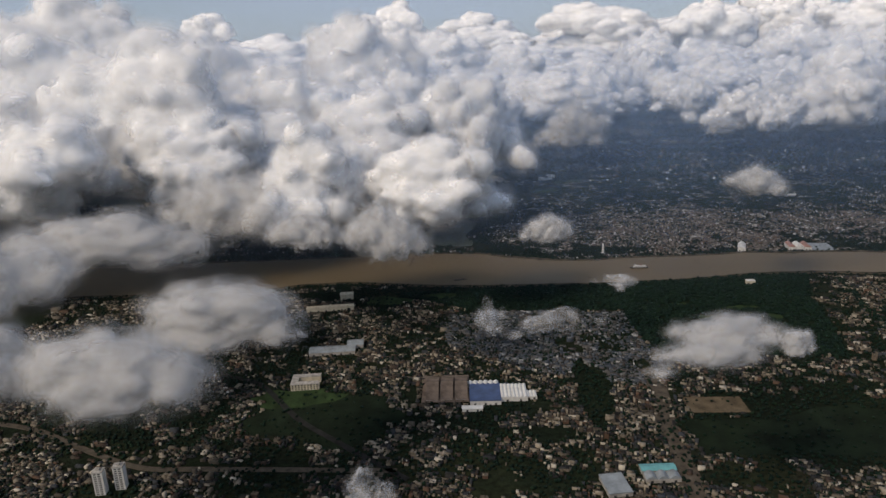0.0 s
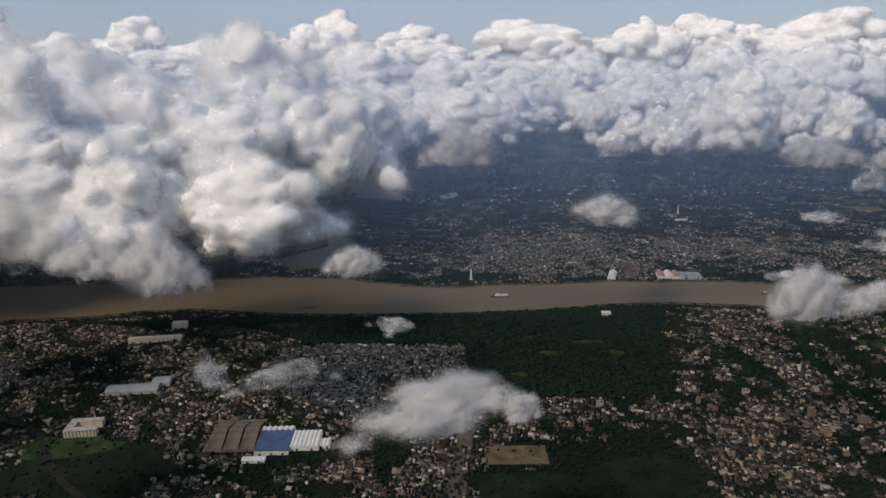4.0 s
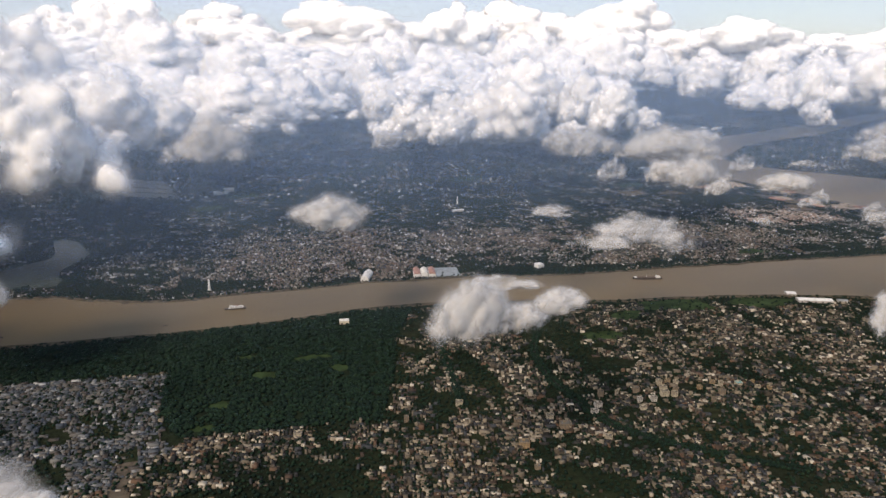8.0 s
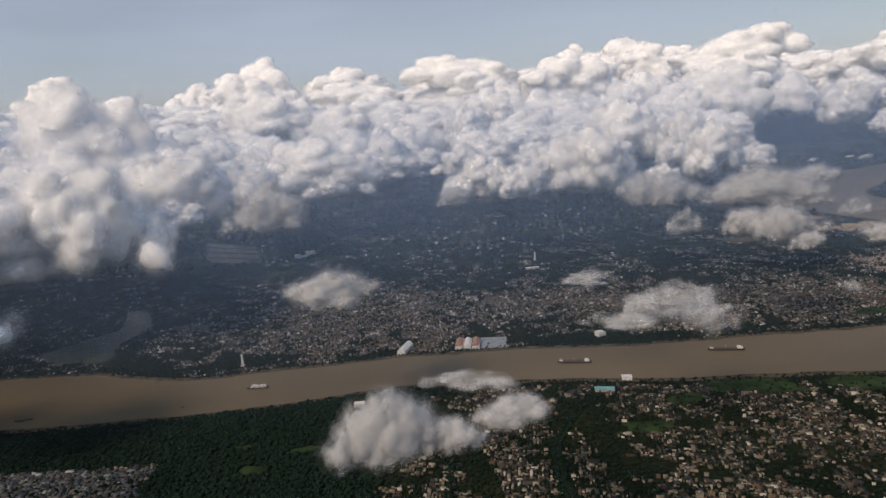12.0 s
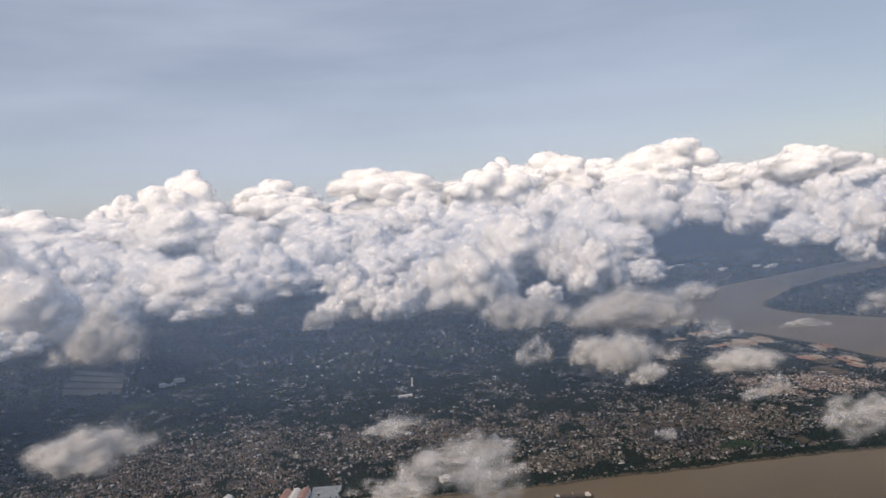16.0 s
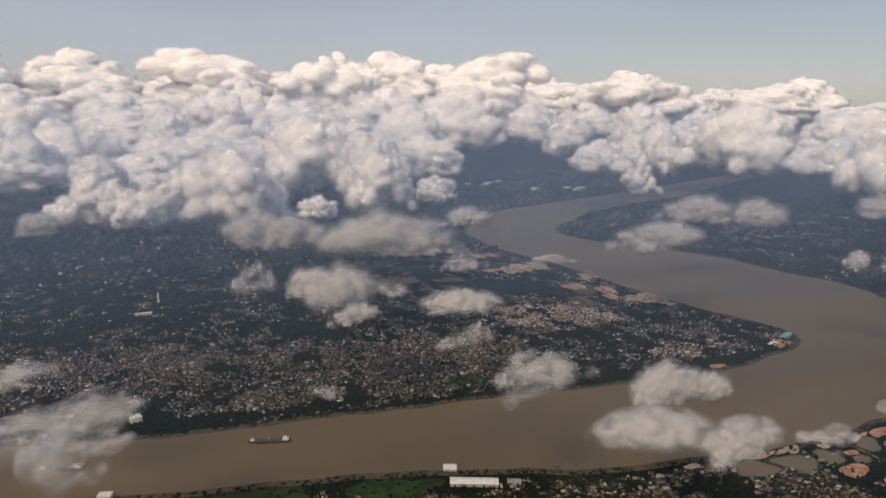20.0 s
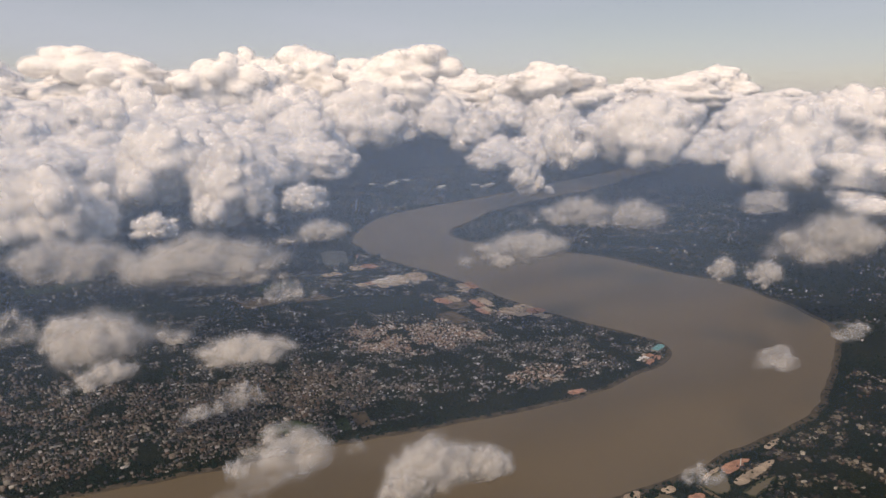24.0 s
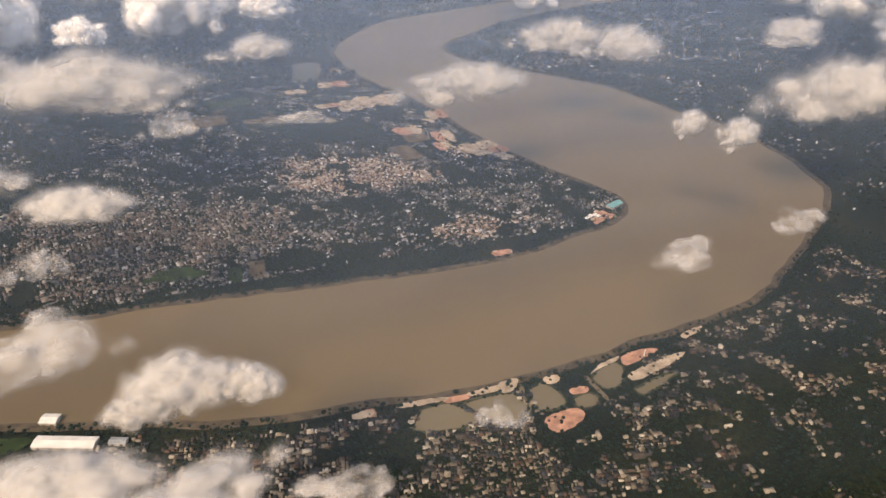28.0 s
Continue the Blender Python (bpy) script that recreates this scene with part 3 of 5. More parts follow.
PARK = [(-60, 700), (29, 640), (100, 634), (174, 629), (174, 560), (189, 521), (262, 514), (328, 507), (352, 570), (370, 640), (405, 716), (350, 722), (262, 711), (180, 710), (97, 710)]
OPEN = []


def patch(name, outline, material, label, category, z=0.12):
    OPEN.append(outline)
    return sheet(name, outline, z + 0.006 * len(OPEN), material, label, category)


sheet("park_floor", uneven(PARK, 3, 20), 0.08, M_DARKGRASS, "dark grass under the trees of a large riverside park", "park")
for cx, cy, rx, ry in ((250, 600, 12, 7), (290, 625, 16, 5), (215, 560, 7, 6), (235, 640, 9, 4), (312, 600, 9, 6), (205, 530, 8, 4)):
    patch("park_lawn", blob(cx, cy, rx, ry), M_GRASS, "small bright lawn between the park trees", "lawn", 0.16)
patch("dark_meadow", quad(194, 395, 66, 42, -0.05), M_DARKGRASS, "large dark wet meadow", "meadow")
patch("brown_field", quad(192, 438, 42, 23, -0.06), M_DRY, "brown bare playing field", "field")
patch("park_meadow", blob(262, 398, 40, 30, 0.3, 9), M_DARKGRASS, "green open meadow at the edge of the town", "meadow")
patch("green_common", blob(-85, 440, 50, 38, 0.2), M_DARKGRASS, "dark green common between the houses", "meadow")
patch("green_strip", blob(-120, 470, 34, 15), M_GRASS, "green playing field beside a school", "field")
patch("campus_lawn", blob(-60, 680, 26, 12), M_GRASS, "green lawn in a riverside campus", "lawn")
patch("campus_lawn", blob(-5, 690, 16, 9), M_GRASS, "green lawn in a riverside campus", "lawn")
patch("river_meadow", blob(612, 640, 17, 11), M_GRASS, "oval green field near the river", "field")
patch("river_meadow", blob(680, 650, 40, 16, -0.2), M_GRASS, "green riverside meadow with scattered trees", "meadow")
patch("river_meadow", blob(775, 635, 34, 14, -0.2), M_GRASS, "green riverside meadow with scattered trees", "meadow")
patch("river_meadow", blob(560, 600, 22, 9, -0.2), M_GRASS, "green riverside meadow with scattered trees", "meadow")
patch("dock_yard", quad(476, 822, 29, 34, -0.15), M_GREYROOF, "pale grey-green dock yard beside the river", "yard")
patch("riverside_plot", quad(951, 785, 12, 24, -0.1), M_GRASS, "bright green walled plot beside the river", "field")
patch("riverside_plot", quad(970, 787, 14, 30, -0.1), M_DRY, "pale walled sports ground beside the river", "field")
patch("village_green", blob(905, 800, 22, 10), M_GRASS, "green riverside clearing", "field")
def plots(name, cx, cy, rx, ry, turn, count, seed, materials, label, category):
    """A cluster of small worked plots side by side."""
    r = random.Random(seed)
    for k in range(count):
        u, v = r.uniform(-1, 1), r.uniform(-1, 1)
        px, py = cx + u * rx * math.cos(turn) - v * ry * math.sin(turn), cy + u * rx * math.sin(turn) + v * ry * math.cos(turn)
        q = quad(px, py, r.uniform(5, 15), r.uniform(3, 8), turn + r.uniform(-0.25, 0.25))
        patch(name, uneven(q, 1.5, 4), r.choice(materials), label, category)


plots("sand_flat", 1206, 1222, 44, 26, 0.3, 22, 1, (M_SAND, M_SAND, M_MUD, M_GRASS), "pale sand plots on the river bend", "sand")
plots("sand_flat", 1258, 1002, 34, 14, -0.9, 20, 2, (M_SAND, M_SAND, M_BRICKYARD, M_GRASS), "pale brickfield plots beside the river", "sand")
plots("sand_flat", 1245, 1130, 40, 14, -1.2, 16, 3, (M_SAND, M_MUD, M_GRASS), "pale brickfield plots beside the river", "sand")
plots("sand_flat", 1180, 1300, 32, 12, 0.3, 12, 4, (M_SAND, M_MUD, M_DRY), "pale sand plots on the river bend", "sand")
plots("brick_yard", 1312, 780, 15, 9, 0.5, 14, 5, (M_BRICKYARD, M_SAND, M_BRICKYARD, M_WPAINT), "reddish brick yard on the river point", "brick yard")
plots("brick_yard", 1180, 744, 16, 4, 0.05, 8, 6, (M_BRICKYARD, M_SAND, M_CONC), "reddish brick landing at the water", "brick yard")
SHORE_PONDS = [[(1043, 577), (1064, 576), (1076, 556), (1055, 553), (1033, 561)], [(1070, 574), (1106, 572), (1110, 555), (1088, 543), (1081, 553)], [(1118, 571), (1131, 574), (1137, 564), (1137, 551), (1127, 547), (1115, 552)], [(1142, 553), (1156, 554), (1160, 547), (1153, 541), (1142, 543)], [(1165, 565), (1178, 574), (1193, 575), (1193, 566), (1183, 554), (1170, 552)], [(1187, 546), (1203, 550), (1230, 553), (1220, 547), (1191, 539)]]
for outline in SHORE_PONDS:
    sheet("water_shore_pond", uneven(spline(outline, 3, True), 0.8, 5), 0.24, M_MUDPOND, "shallow muddy pond between low dykes behind the river bank", "pond")
    ribbon("dyke", uneven(spline(outline + outline[:1], 3), 0.8, 5), 1.6, 0.55, M_DYKE, "low grassy earth dyke round a pond", "dyke")
BRICK_YARDS = [[(1061, 583), (1079, 583), (1078, 576), (1061, 576)], [(1116, 542), (1140, 543), (1138, 532), (1116, 528)], [(1200, 579), (1222, 581), (1230, 576), (1198, 569)], [(1146, 561), (1157, 560), (1156, 554), (1144, 556)], [(1006, 587), (1014, 588), (1014, 581), (1005, 582)]]
for outline in BRICK_YARDS:
    patch("brick_yard", uneven(spline(outline, 2, True), 1.2, 3), M_BRICKYARD, "red brick yard on the river shore", "brick yard", 0.2)
DRYING_FLOORS = [[(1031, 586), (1061, 583), (1061, 579), (1032, 582)], [(1079, 581), (1102, 581), (1102, 576), (1079, 577)], [(1101, 582), (1116, 583), (1110, 574), (1100, 573)], [(1195, 561), (1243, 569), (1241, 563), (1196, 553)], [(1260, 587), (1282, 590), (1276, 585), (1259, 581)], [(1133, 577), (1144, 577), (1143, 571), (1133, 570)], [(1167, 569), (1179, 576), (1198, 580), (1194, 576), (1176, 572)], [(1000, 587), (1013, 587), (1012, 582), (1000, 582)]]
for outline in DRYING_FLOORS:
    patch("drying_floor", uneven(spline(outline, 2, True), 1.2, 3), M_SAND, "pale drying floor of a brick kiln", "brick yard", 0.2)
for line in ([(1116, 577), (1112, 564), (1111, 555), (1101, 546), (1088, 540)], [(1163, 569), (1164, 557), (1165, 545), (1169, 540)]):
    ribbon("water_inlet", spline(line, 3), 3.4, 0.28, M_RIVER, "narrow muddy inlet from the river", "inlet")
BEND_SANDS = [(1203, 1214, 63, 52), (1164, 1313, 42, 30), (1187, 1386, 16, 41), (1164, 1203, 33, 51), (1269, 1130, 27, 37), (1246, 1048, 26, 35), (1275, 997, 47, 32), (1283, 980, 46, 21), (1233, 1012, 19, 29), (1101, 1289, 30, 23), (1132, 1209, 32, 20), (1209, 1078, 34, 31), (1292, 959, 18, 23)]
BEND_PLOTS = [(1022, 1159, 24, 45), (1047, 1165, 24, 45), (1181, 1005, 26, 47), (1210, 1048, 33, 23), (962, 1186, 51, 37)]
for k, (cx, cy, w, d) in enumerate(BEND_SANDS):
    for u in (-0.27, 0.27):
        patch("sand_flat", uneven(spline(quad(cx + u * w, cy + u * 4, w * 0.46, d * 0.85, -0.3 + 0.05 * k), 3, True), 3.0, 7), (M_SAND, M_SAND, M_BRICKYARD)[(k + (u > 0)) % 3], "pale brickfield floor beside the river", "sand", 0.16)
for cx, cy, w, d in BEND_PLOTS:
    patch("dry_field", uneven(quad(cx, cy, w, d, 0.15), 2.0, 9), M_DRY, "tan dry field inland of the river bend", "field")
patch("far_wood_floor", blob(1100, 1120, 90, 36, -0.35), M_DARKGRASS, "dark meadow in front of the river bend", "meadow")
for cx, cy, w, d, m in ((250, 1330, 60, 30, M_GRASS), (330, 1420, 80, 40, M_DARKGRASS), (190, 1240, 50, 26, M_GRASS), (880, 1180, 70, 30, M_DARKGRASS), (700, 1400, 90, 40, M_GRASS), (1000, 1260, 60, 30, M_GRASS)):
    patch("far_field", quad(cx, cy, w, d, 0.2), m, "green field on the edge of the far town", "field")

ribbon("road_park", spline([(520, 645), (486, 590), (476, 540), (478, 500), (490, 449), (530, 408), (580, 370)], 8), 2.4, 0.25, M_ROAD, "dark tree-lined road through the town")
ribbon("road_rail", spline([(160, 500), (158, 462), (150, 420), (145, 378), (140, 330)], 8), 15, 0.25, M_TRACK, "broad brown railway cutting")
ribbon("road_west", spline([(-340, 450), (-298, 437), (-242, 405), (-199, 384), (-154, 380), (-34, 371)], 8), 5, 0.3, M_TRACK, "pale road with a curved ramp")
ribbon("road_mill", spline([(-267, 598), (-217, 545), (-183, 515), (-150, 495), (-110, 440), (-79, 409), (-27, 361)], 8), 5, 0.3, M_ROAD, "old road between the houses")

# ---- landmark buildings ----
def placed(name, x, y, turn, label, category, group=""):
    ob = new(name)
    ob.location, ob.rotation_euler = (x, y, 0), (0, 0, turn)
    return tagged(ob, label, category, group)


KEEP_OUT = []


def hall(x, y, w, d, h, turn, roof_material, label, roof="gable", wall=None, bays=1, name="warehouse", category="warehouse"):
    """A hall with walls, one roof per bay and doors on its long side."""
    KEEP_OUT.append(quad(x, y, w + 4, d + 4, turn))
    ob = placed(name, x, y, turn, label, category)
    part("wall", boxes((-w / 2, -d / 2, 0, w / 2, d / 2, h)), wall or M_CONC, ob)
    for k in range(bays):
        x0, x1 = -w / 2 + w * k / bays, -w / 2 + w * (k + 1) / bays
        if roof == "vault":
            part("roof", vault(x0 + 0.06, -d / 2, x1 - 0.06, d / 2, h, (x1 - x0) * 0.28), roof_material, ob)
        elif roof == "flat":
            bmf = boxes((x0 - 0.2, -d / 2 - 0.2, h, x1 + 0.2, d / 2 + 0.2, h + 0.25), (x0 - 0.2, -d / 2 - 0.2, h + 0.25, x1 + 0.2, -d / 2 + 0.1, h + 0.6), (x0 - 0.2, d / 2 - 0.1, h + 0.25, x1 + 0.2, d / 2 + 0.2, h + 0.6))
            part("roof", bmf, roof_material, ob)
        else:
            part("roof", gable(x0, -d / 2, x1, d / 2, h, d * 0.14), roof_material, ob)
    for k in range(max(2, int(w / 7))):
        u = -w / 2 + (k + 0.5) * w / max(2, int(w / 7))
        part("door", boxes((u - 0.8, -d / 2 - 0.06, 0, u + 0.8, -d / 2 + 0.02, min(1.6, h * 0.7))), M_DARK, ob)
    return ob


patch("factory_yard", quad(-2, 476, 36, 44, -0.03), M_BROWNROOF, "brown factory yard with low rusty sheds", "yard")
for u in range(3):
    hall(-12 + u * 11, 476, 9, 38, 1.6, -0.03, M_BROWNROOF, "low factory shed with a rusty roof", "gable")
hall(27.5, 463, 23, 27, 3.4, -0.03, M_BLUE, "factory hall with a dark blue metal roof", "flat", M_WPAINT, name="factory", category="factory")
hall(27, 479, 24, 6, 3.0, -0.03, M_WHITE, "factory bay with white barrel roofs", "vault", M_WPAINT, 6, "factory", "factory")
hall(49, 464, 20, 21, 3.4, -0.03, M_WHITE, "factory hall with striped white barrel roofs", "vault", M_WPAINT, 7, "factory", "factory")
hall(62, 460, 8, 9, 2.4, -0.03, M_WHITE, "small factory annexe with white roof", "vault", M_WPAINT, 3, "factory", "factory")
hall(17, 443, 15, 5, 2.4, -0.03, M_WHITE, "small white-roofed factory store", "gable", M_WPAINT)
hall(833, 621, 36, 9, 2.6, -0.37, M_WHITE, "long white-roofed riverside warehouse", "gable")
hall(823, 645, 10, 8, 3.0, -0.37, M_WHITE, "square white-roofed riverside store", "gable")
hall(862, 612, 10, 5, 2.2, -0.37, M_GREYROOF, "small grey store on the river bank", "gable")
hall(378.5, 825, 9, 26, 4.0, -0.4, M_WHITE, "tall white hall on the river bank", "vault", M_WPAINT)
for k in range(3):
    hall(438 + k * 9, 821 - k * 1.5, 8, 22, 4.2, -0.2, M_RED if k != 1 else M_WPAINT, "red barrel-roofed dock shed", "vault", M_WPAINT)
hall(593, 811, 9, 8, 4.2, 0.3, M_WHITE, "white box-like riverside building", "flat", M_WPAINT)
hall(551, 673, 17, 6, 2.6, -0.25, M_TEAL, "shed with a teal metal roof", "gable")
hall(578, 690, 9, 6, 3.6, -0.25, M_WHITE, "white house on the river bank", "flat", M_WPAINT, name="house", category="house")
hall(331, 694, 9, 5, 3.4, -0.1, M_WPAINT, "cream garden pavilion at the river's edge", "flat", M_CREAM, name="pavilion", category="pavilion")
hall(96.5, 346, 14, 19, 2.6, 0.1, M_GREYROOF, "hall with a pale blue-grey sheet roof", "flat")
hall(126, 352, 21, 7, 2.6, 0.0, M_GREYROOF, "hall with grey roof ridges", "vault", None, 3)
hall(126, 361, 21, 7, 2.6, 0.0, M_TEAL, "long shed with a weathered teal roof", "gable")
hall(-101, 554, 40, 14, 3.0, 0.05, M_GREYROOF, "large mill with grey sheet roofs", "gable", None, 2)
hall(-82, 566, 14, 12, 3.6, 0.05, M_GREYROOF, "grey-roofed annexe of the mill", "gable")
hall(1342, 797, 20, 8, 2.6, 0.4, M_TEAL, "blue-roofed shed on the river point", "gable")
hall(-106, 693, 14, 8, 5.5, 0.1, M_CREAM, "cream college block by the river", "flat", M_CREAM, name="college", category="college")
hall(-119, 659, 48, 6, 4.0, 0.08, M_CREAM, "long cream college wing", "flat", M_CREAM, name="college", category="college")
hall(590, 1125, 20, 6, 3.0, 0.1, M_WHITE, "long white far warehouse", "gable")
hall(212, 1360, 26, 12, 5.0, 0.1, M_WHITE, "large white factory far off", "flat", M_WPAINT)
hall(225, 1385, 18, 10, 5.0, 0.1, M_WHITE, "white annexe of a far factory", "flat", M_WPAINT)
for x, y, w in ((1868, 2099, 50), (1900, 2130, 40), (1736, 2150, 26), (1850, 2140, 24), (1647, 2316, 30), (1620, 2280, 18), (1560, 2300, 20), (1700, 2350, 26)):
    hall(x, y, w, 16, 7, 0.5, M_WHITE, "white far industrial hall behind the river bend", "flat", M_WPAINT)


def school(x, y, turn):
    KEEP_OUT.append(quad(x, y, 26, 26, turn))
    ob = placed("school", x, y, turn, "cream school building with rows of dark windows", "school")
    part("wall", boxes((-11, -9, 0, 11, -4, 5.2), (-11, 4, 0, 11, 9, 5.2), (-11, -4, 0, -6, 4, 5.2)), M_CREAM, ob)
    part("roof", boxes((-11.3, -9.3, 5.2, 11.3, -3.7, 5.5), (-11.3, 3.7, 5.2, 11.3, 9.3, 5.5), (-11.3, -3.7, 5.2, -5.7, 3.7, 5.5)), M_CONC, ob)
    for fl in range(3):
        for k in range(9):
            u = -10 + k * 2.4
            part("window", boxes((u, -9.08, 0.7 + fl * 1.6, u + 1.3, -8.98, 1.6 + fl * 1.6)), M_DARK, ob)


school(-113, 492, 0.05)


def tower_block(x, y, turn):
    KEEP_OUT.append(quad(x, y, 12, 12, turn))
    ob = placed("apartment_tower", x, y, turn, "white apartment tower standing above low houses", "tower block", "pair of towers")
    part("wall", boxes((-3, -2.6, 0, 3, 2.6, 15.5)), M_WPAINT, ob)
    part("roof", boxes((-3.2, -2.8, 15.5, 3.2, 2.8, 15.9), (-1, -1, 15.9, 1, 1, 17.2)), M_CONC, ob)
    for fl in range(10):
        for u in (-2.2, 0.2):
            part("window", boxes((u, -2.66, 0.6 + fl * 1.5, u + 1.7, -2.58, 1.4 + fl * 1.5)), M_DARK, ob)


tower_block(-213, 359, 0.1)
tower_block(-203, 364, 0.1)


def apartment_block(x, y, w, h, tone, turn):
    """A small block of flats: walls, flat roof with parapet, stair head, a band of windows on each storey."""
    d = w * 0.72
    KEEP_OUT.append(quad(x, y, w + 1.5, d + 1.5, turn))
    wall, words = ((M_FLATS, "cream"), (M_TANWALL, "tan"), (M_OCHRE, "ochre"), (M_CONC, "grey concrete"), (M_FLATS, "pale"))[tone]
    ob = placed("apartment_block", x, y, turn, words + " block of flats with a parapet roof among low houses", "flats", "flats of the near town")
    part("wall", boxes((-w / 2, -d / 2, 0, w / 2, d / 2, h)), wall, ob)
    t, r = 0.15, h + 0.16
    part("roof", boxes((-w / 2 - t, -d / 2 - t, h, w / 2 + t, d / 2 + t, r)), M_TEAL if tone == 4 else M_OLDROOF, ob)
    part("parapet", boxes((-w / 2 - t, -d / 2 - t, r, w / 2 + t, -d / 2, r + 0.35), (-w / 2 - t, d / 2, r, w / 2 + t, d / 2 + t, r + 0.35), (-w / 2 - t, -d / 2, r, -w / 2, d / 2, r + 0.35), (w / 2, -d / 2, r, w / 2 + t, d / 2, r + 0.35)), wall, ob)
    part("stair_head", boxes((-w * 0.2, 0, r, w * 0.08, d * 0.3, r + 0.9)), wall, ob)
    part("water_tank", tube(bmesh.new(), w * 0.28, d * 0.1, r, r + 0.5, 0.32, 0.3, 8), M_DARK, ob, "black roof water tank")
    floors, across = max(1, int(h / 1.15)), max(2, int(w / 1.9))
    for k in range(floors):
        for i in range(across):
            u, z = -w / 2 + (i + 0.5) * w / across, (k + 0.38) * h / floors
            part("window", boxes((u - 0.38, -d / 2 - 0.05, z, u + 0.38, -d / 2 + 0.02, z + 0.5)), M_DARK, ob)
    return ob


FLATS = [(556, 501, 4.2, 3.2, 0), (564, 501, 3.7, 2.4, 2), (570, 498, 3.7, 2.1, 0), (554, 492, 5.0, 2.8, 0), (562, 487, 3.7, 3.4, 1), (583, 485, 3.7, 2.4, 2), (598, 489, 3.3, 2.8, 2), (603, 485, 3.2, 3.8, 0), (594, 472, 4.5, 4.2, 1), (530, 494, 5.0, 4.2, 1), (536, 478, 4.4, 3.3, 3), (525, 480, 3.5, 3.0, 3), (618, 482, 5.1, 2.4, 4), (628, 472, 3.7, 2.8, 0), (637, 469, 3.2, 2.4, 2), (632, 482, 2.4, 2.1, 2), (500, 496, 4.1, 4.2, 1), (513, 494, 2.2, 3.7, 0), (490, 482, 5.7, 3.0, 3), (605, 443, 3.9, 2.3, 2), (644, 456, 3.7, 2.1, 2), (580, 464, 3.1, 3.6, 1), (447, 476, 5.0, 3.4, 0), (452, 461, 7.6, 4.1, 1), (414, 447, 6.8, 4.2, 2), (422, 477, 4.9, 3.3, 1), (389, 512, 5.1, 3.4, 0), (425, 494, 2.8, 2.1, 0), (549, 483, 6.1, 4.2, 0), (556, 480, 4.3, 3.7, 0), (268, 502, 5.3, 2.8, 0), (474, 439, 4.3, 3.3, 0), (482, 473, 5.1, 3.0, 3), (345, 500, 3.2, 4.2, 1), (359, 440, 3.5, 3.0, 2), (521, 469, 4.7, 2.2, 0), (316, 481, 2.0, 1.9, 0), (412, 421, 3.5, 2.2, 1), (347, 454, 3.5, 2.7, 1)]
for k, (x, y, w, h, tone) in enumerate(FLATS):
    apartment_block(x, y, w, h, tone, -0.22 + 0.06 * math.sin(2.3 * k))

def chimney(x, y, h, r, material, label):
    ob = placed("chimney", x, y, 0, label, "chimney")
    part("shaft", tube(bmesh.new(), 0, 0, 0.8, h, r, r * 0.6, 12), material, ob)
    part("base", boxes((-r * 1.6, -r * 1.6, 0, r * 1.6, r * 1.6, 0.8)), M_CONC, ob)
    part("rim", tube(bmesh.new(), 0, 0, h - 0.3, h + 0.05, r * 0.75, r * 0.75, 12), M_CONC, ob)


chimney(203, 828, 13, 1.5, M_WPAINT, "white chimney tower on the river bank")
chimney(1216, 574, 7, 0.5, M_WPAINT, "slender white chimney of a brick kiln")
chimney(607, 1180, 14, 1.3, M_WPAINT, "white water tower in the far town")


# ---- ships and boats ----
def hull_mesh(length, beam, depth, n=14):
    bm = bmesh.new()
    rings = []
    for i in range(n + 1):
        u = i / n
        wide = beam / 2 * min(1, (1 - u) * 4.2 + 0.02) ** 0.6 * min(1, u * 6 + 0.72)
        sheer = depth * (1 + 0.35 * max(0, (u - 0.82) / 0.18) ** 2 + 0.15 * max(0, (0.12 - u) / 0.12))
        x = (u - 0.5) * length
        rings.append([bm.verts.new(p) for p in ((x, -wide, sheer), (x, -wide * 0.86, 0), (x, wide * 0.86, 0), (x, wide, sheer))])
    for a, b in zip(rings, rings[1:]):
        for k in range(4):
            bm.faces.new((a[k], a[(k + 1) % 4], b[(k + 1) % 4], b[k]))
    bm.faces.new(rings[0])
    bm.faces.new(rings[-1][::-1])
    return bm


def cargo_ship(x, y, turn, length, label, stern_left=True, decks=3):
    """A river freighter: long hull, hatches in a row, white bridge house aft, masts."""
    ob = placed("cargo_ship", x, y, turn, label, "ship", "ships on the river")
    ob.location.z = 0.30
    b = length * 0.17
    d = length * 0.055
    part("hull", hull_mesh(length, b, d), M_HULL, ob, "dark steel hull")
    part("deck", boxes((-length * 0.44, -b * 0.42, d, length * 0.36, b * 0.42, d + 0.08)), M_DECK, ob)
    for k in range(4):
        u = -length * 0.22 + k * length * 0.14
        part("hatch", boxes((u, -b * 0.3, d + 0.08, u + length * 0.115, b * 0.3, d + 0.5)), M_DECK, ob)
    for k in range(decks):
        part("bridge_deck", boxes((-length * 0.44 + k * 0.25, -b * (0.42 - 0.05 * k), d + 0.08 + k * 0.95, -length * 0.30 - k * 0.2, b * (0.42 - 0.05 * k), d + 0.95 + k * 0.95)), M_WPAINT, ob, "white bridge house")
    part("funnel", tube(bmesh.new(), -length * 0.41, 0, d + decks * 0.95, d + decks * 0.95 + 1.4, 0.5, 0.42), M_HULLRED, ob)
    for u, h in ((length * 0.40, 2.8), (0.02 * length, 3.2)):
        part("mast", tube(bmesh.new(), u, 0, d, d + h, 0.16, 0.1, 6), M_WPAINT, ob)
    part("bow_deck", boxes((length * 0.36, -b * 0.25, d + 0.02, length * 0.45, b * 0.25, d + 0.75)), M_WPAINT, ob)
    return ob


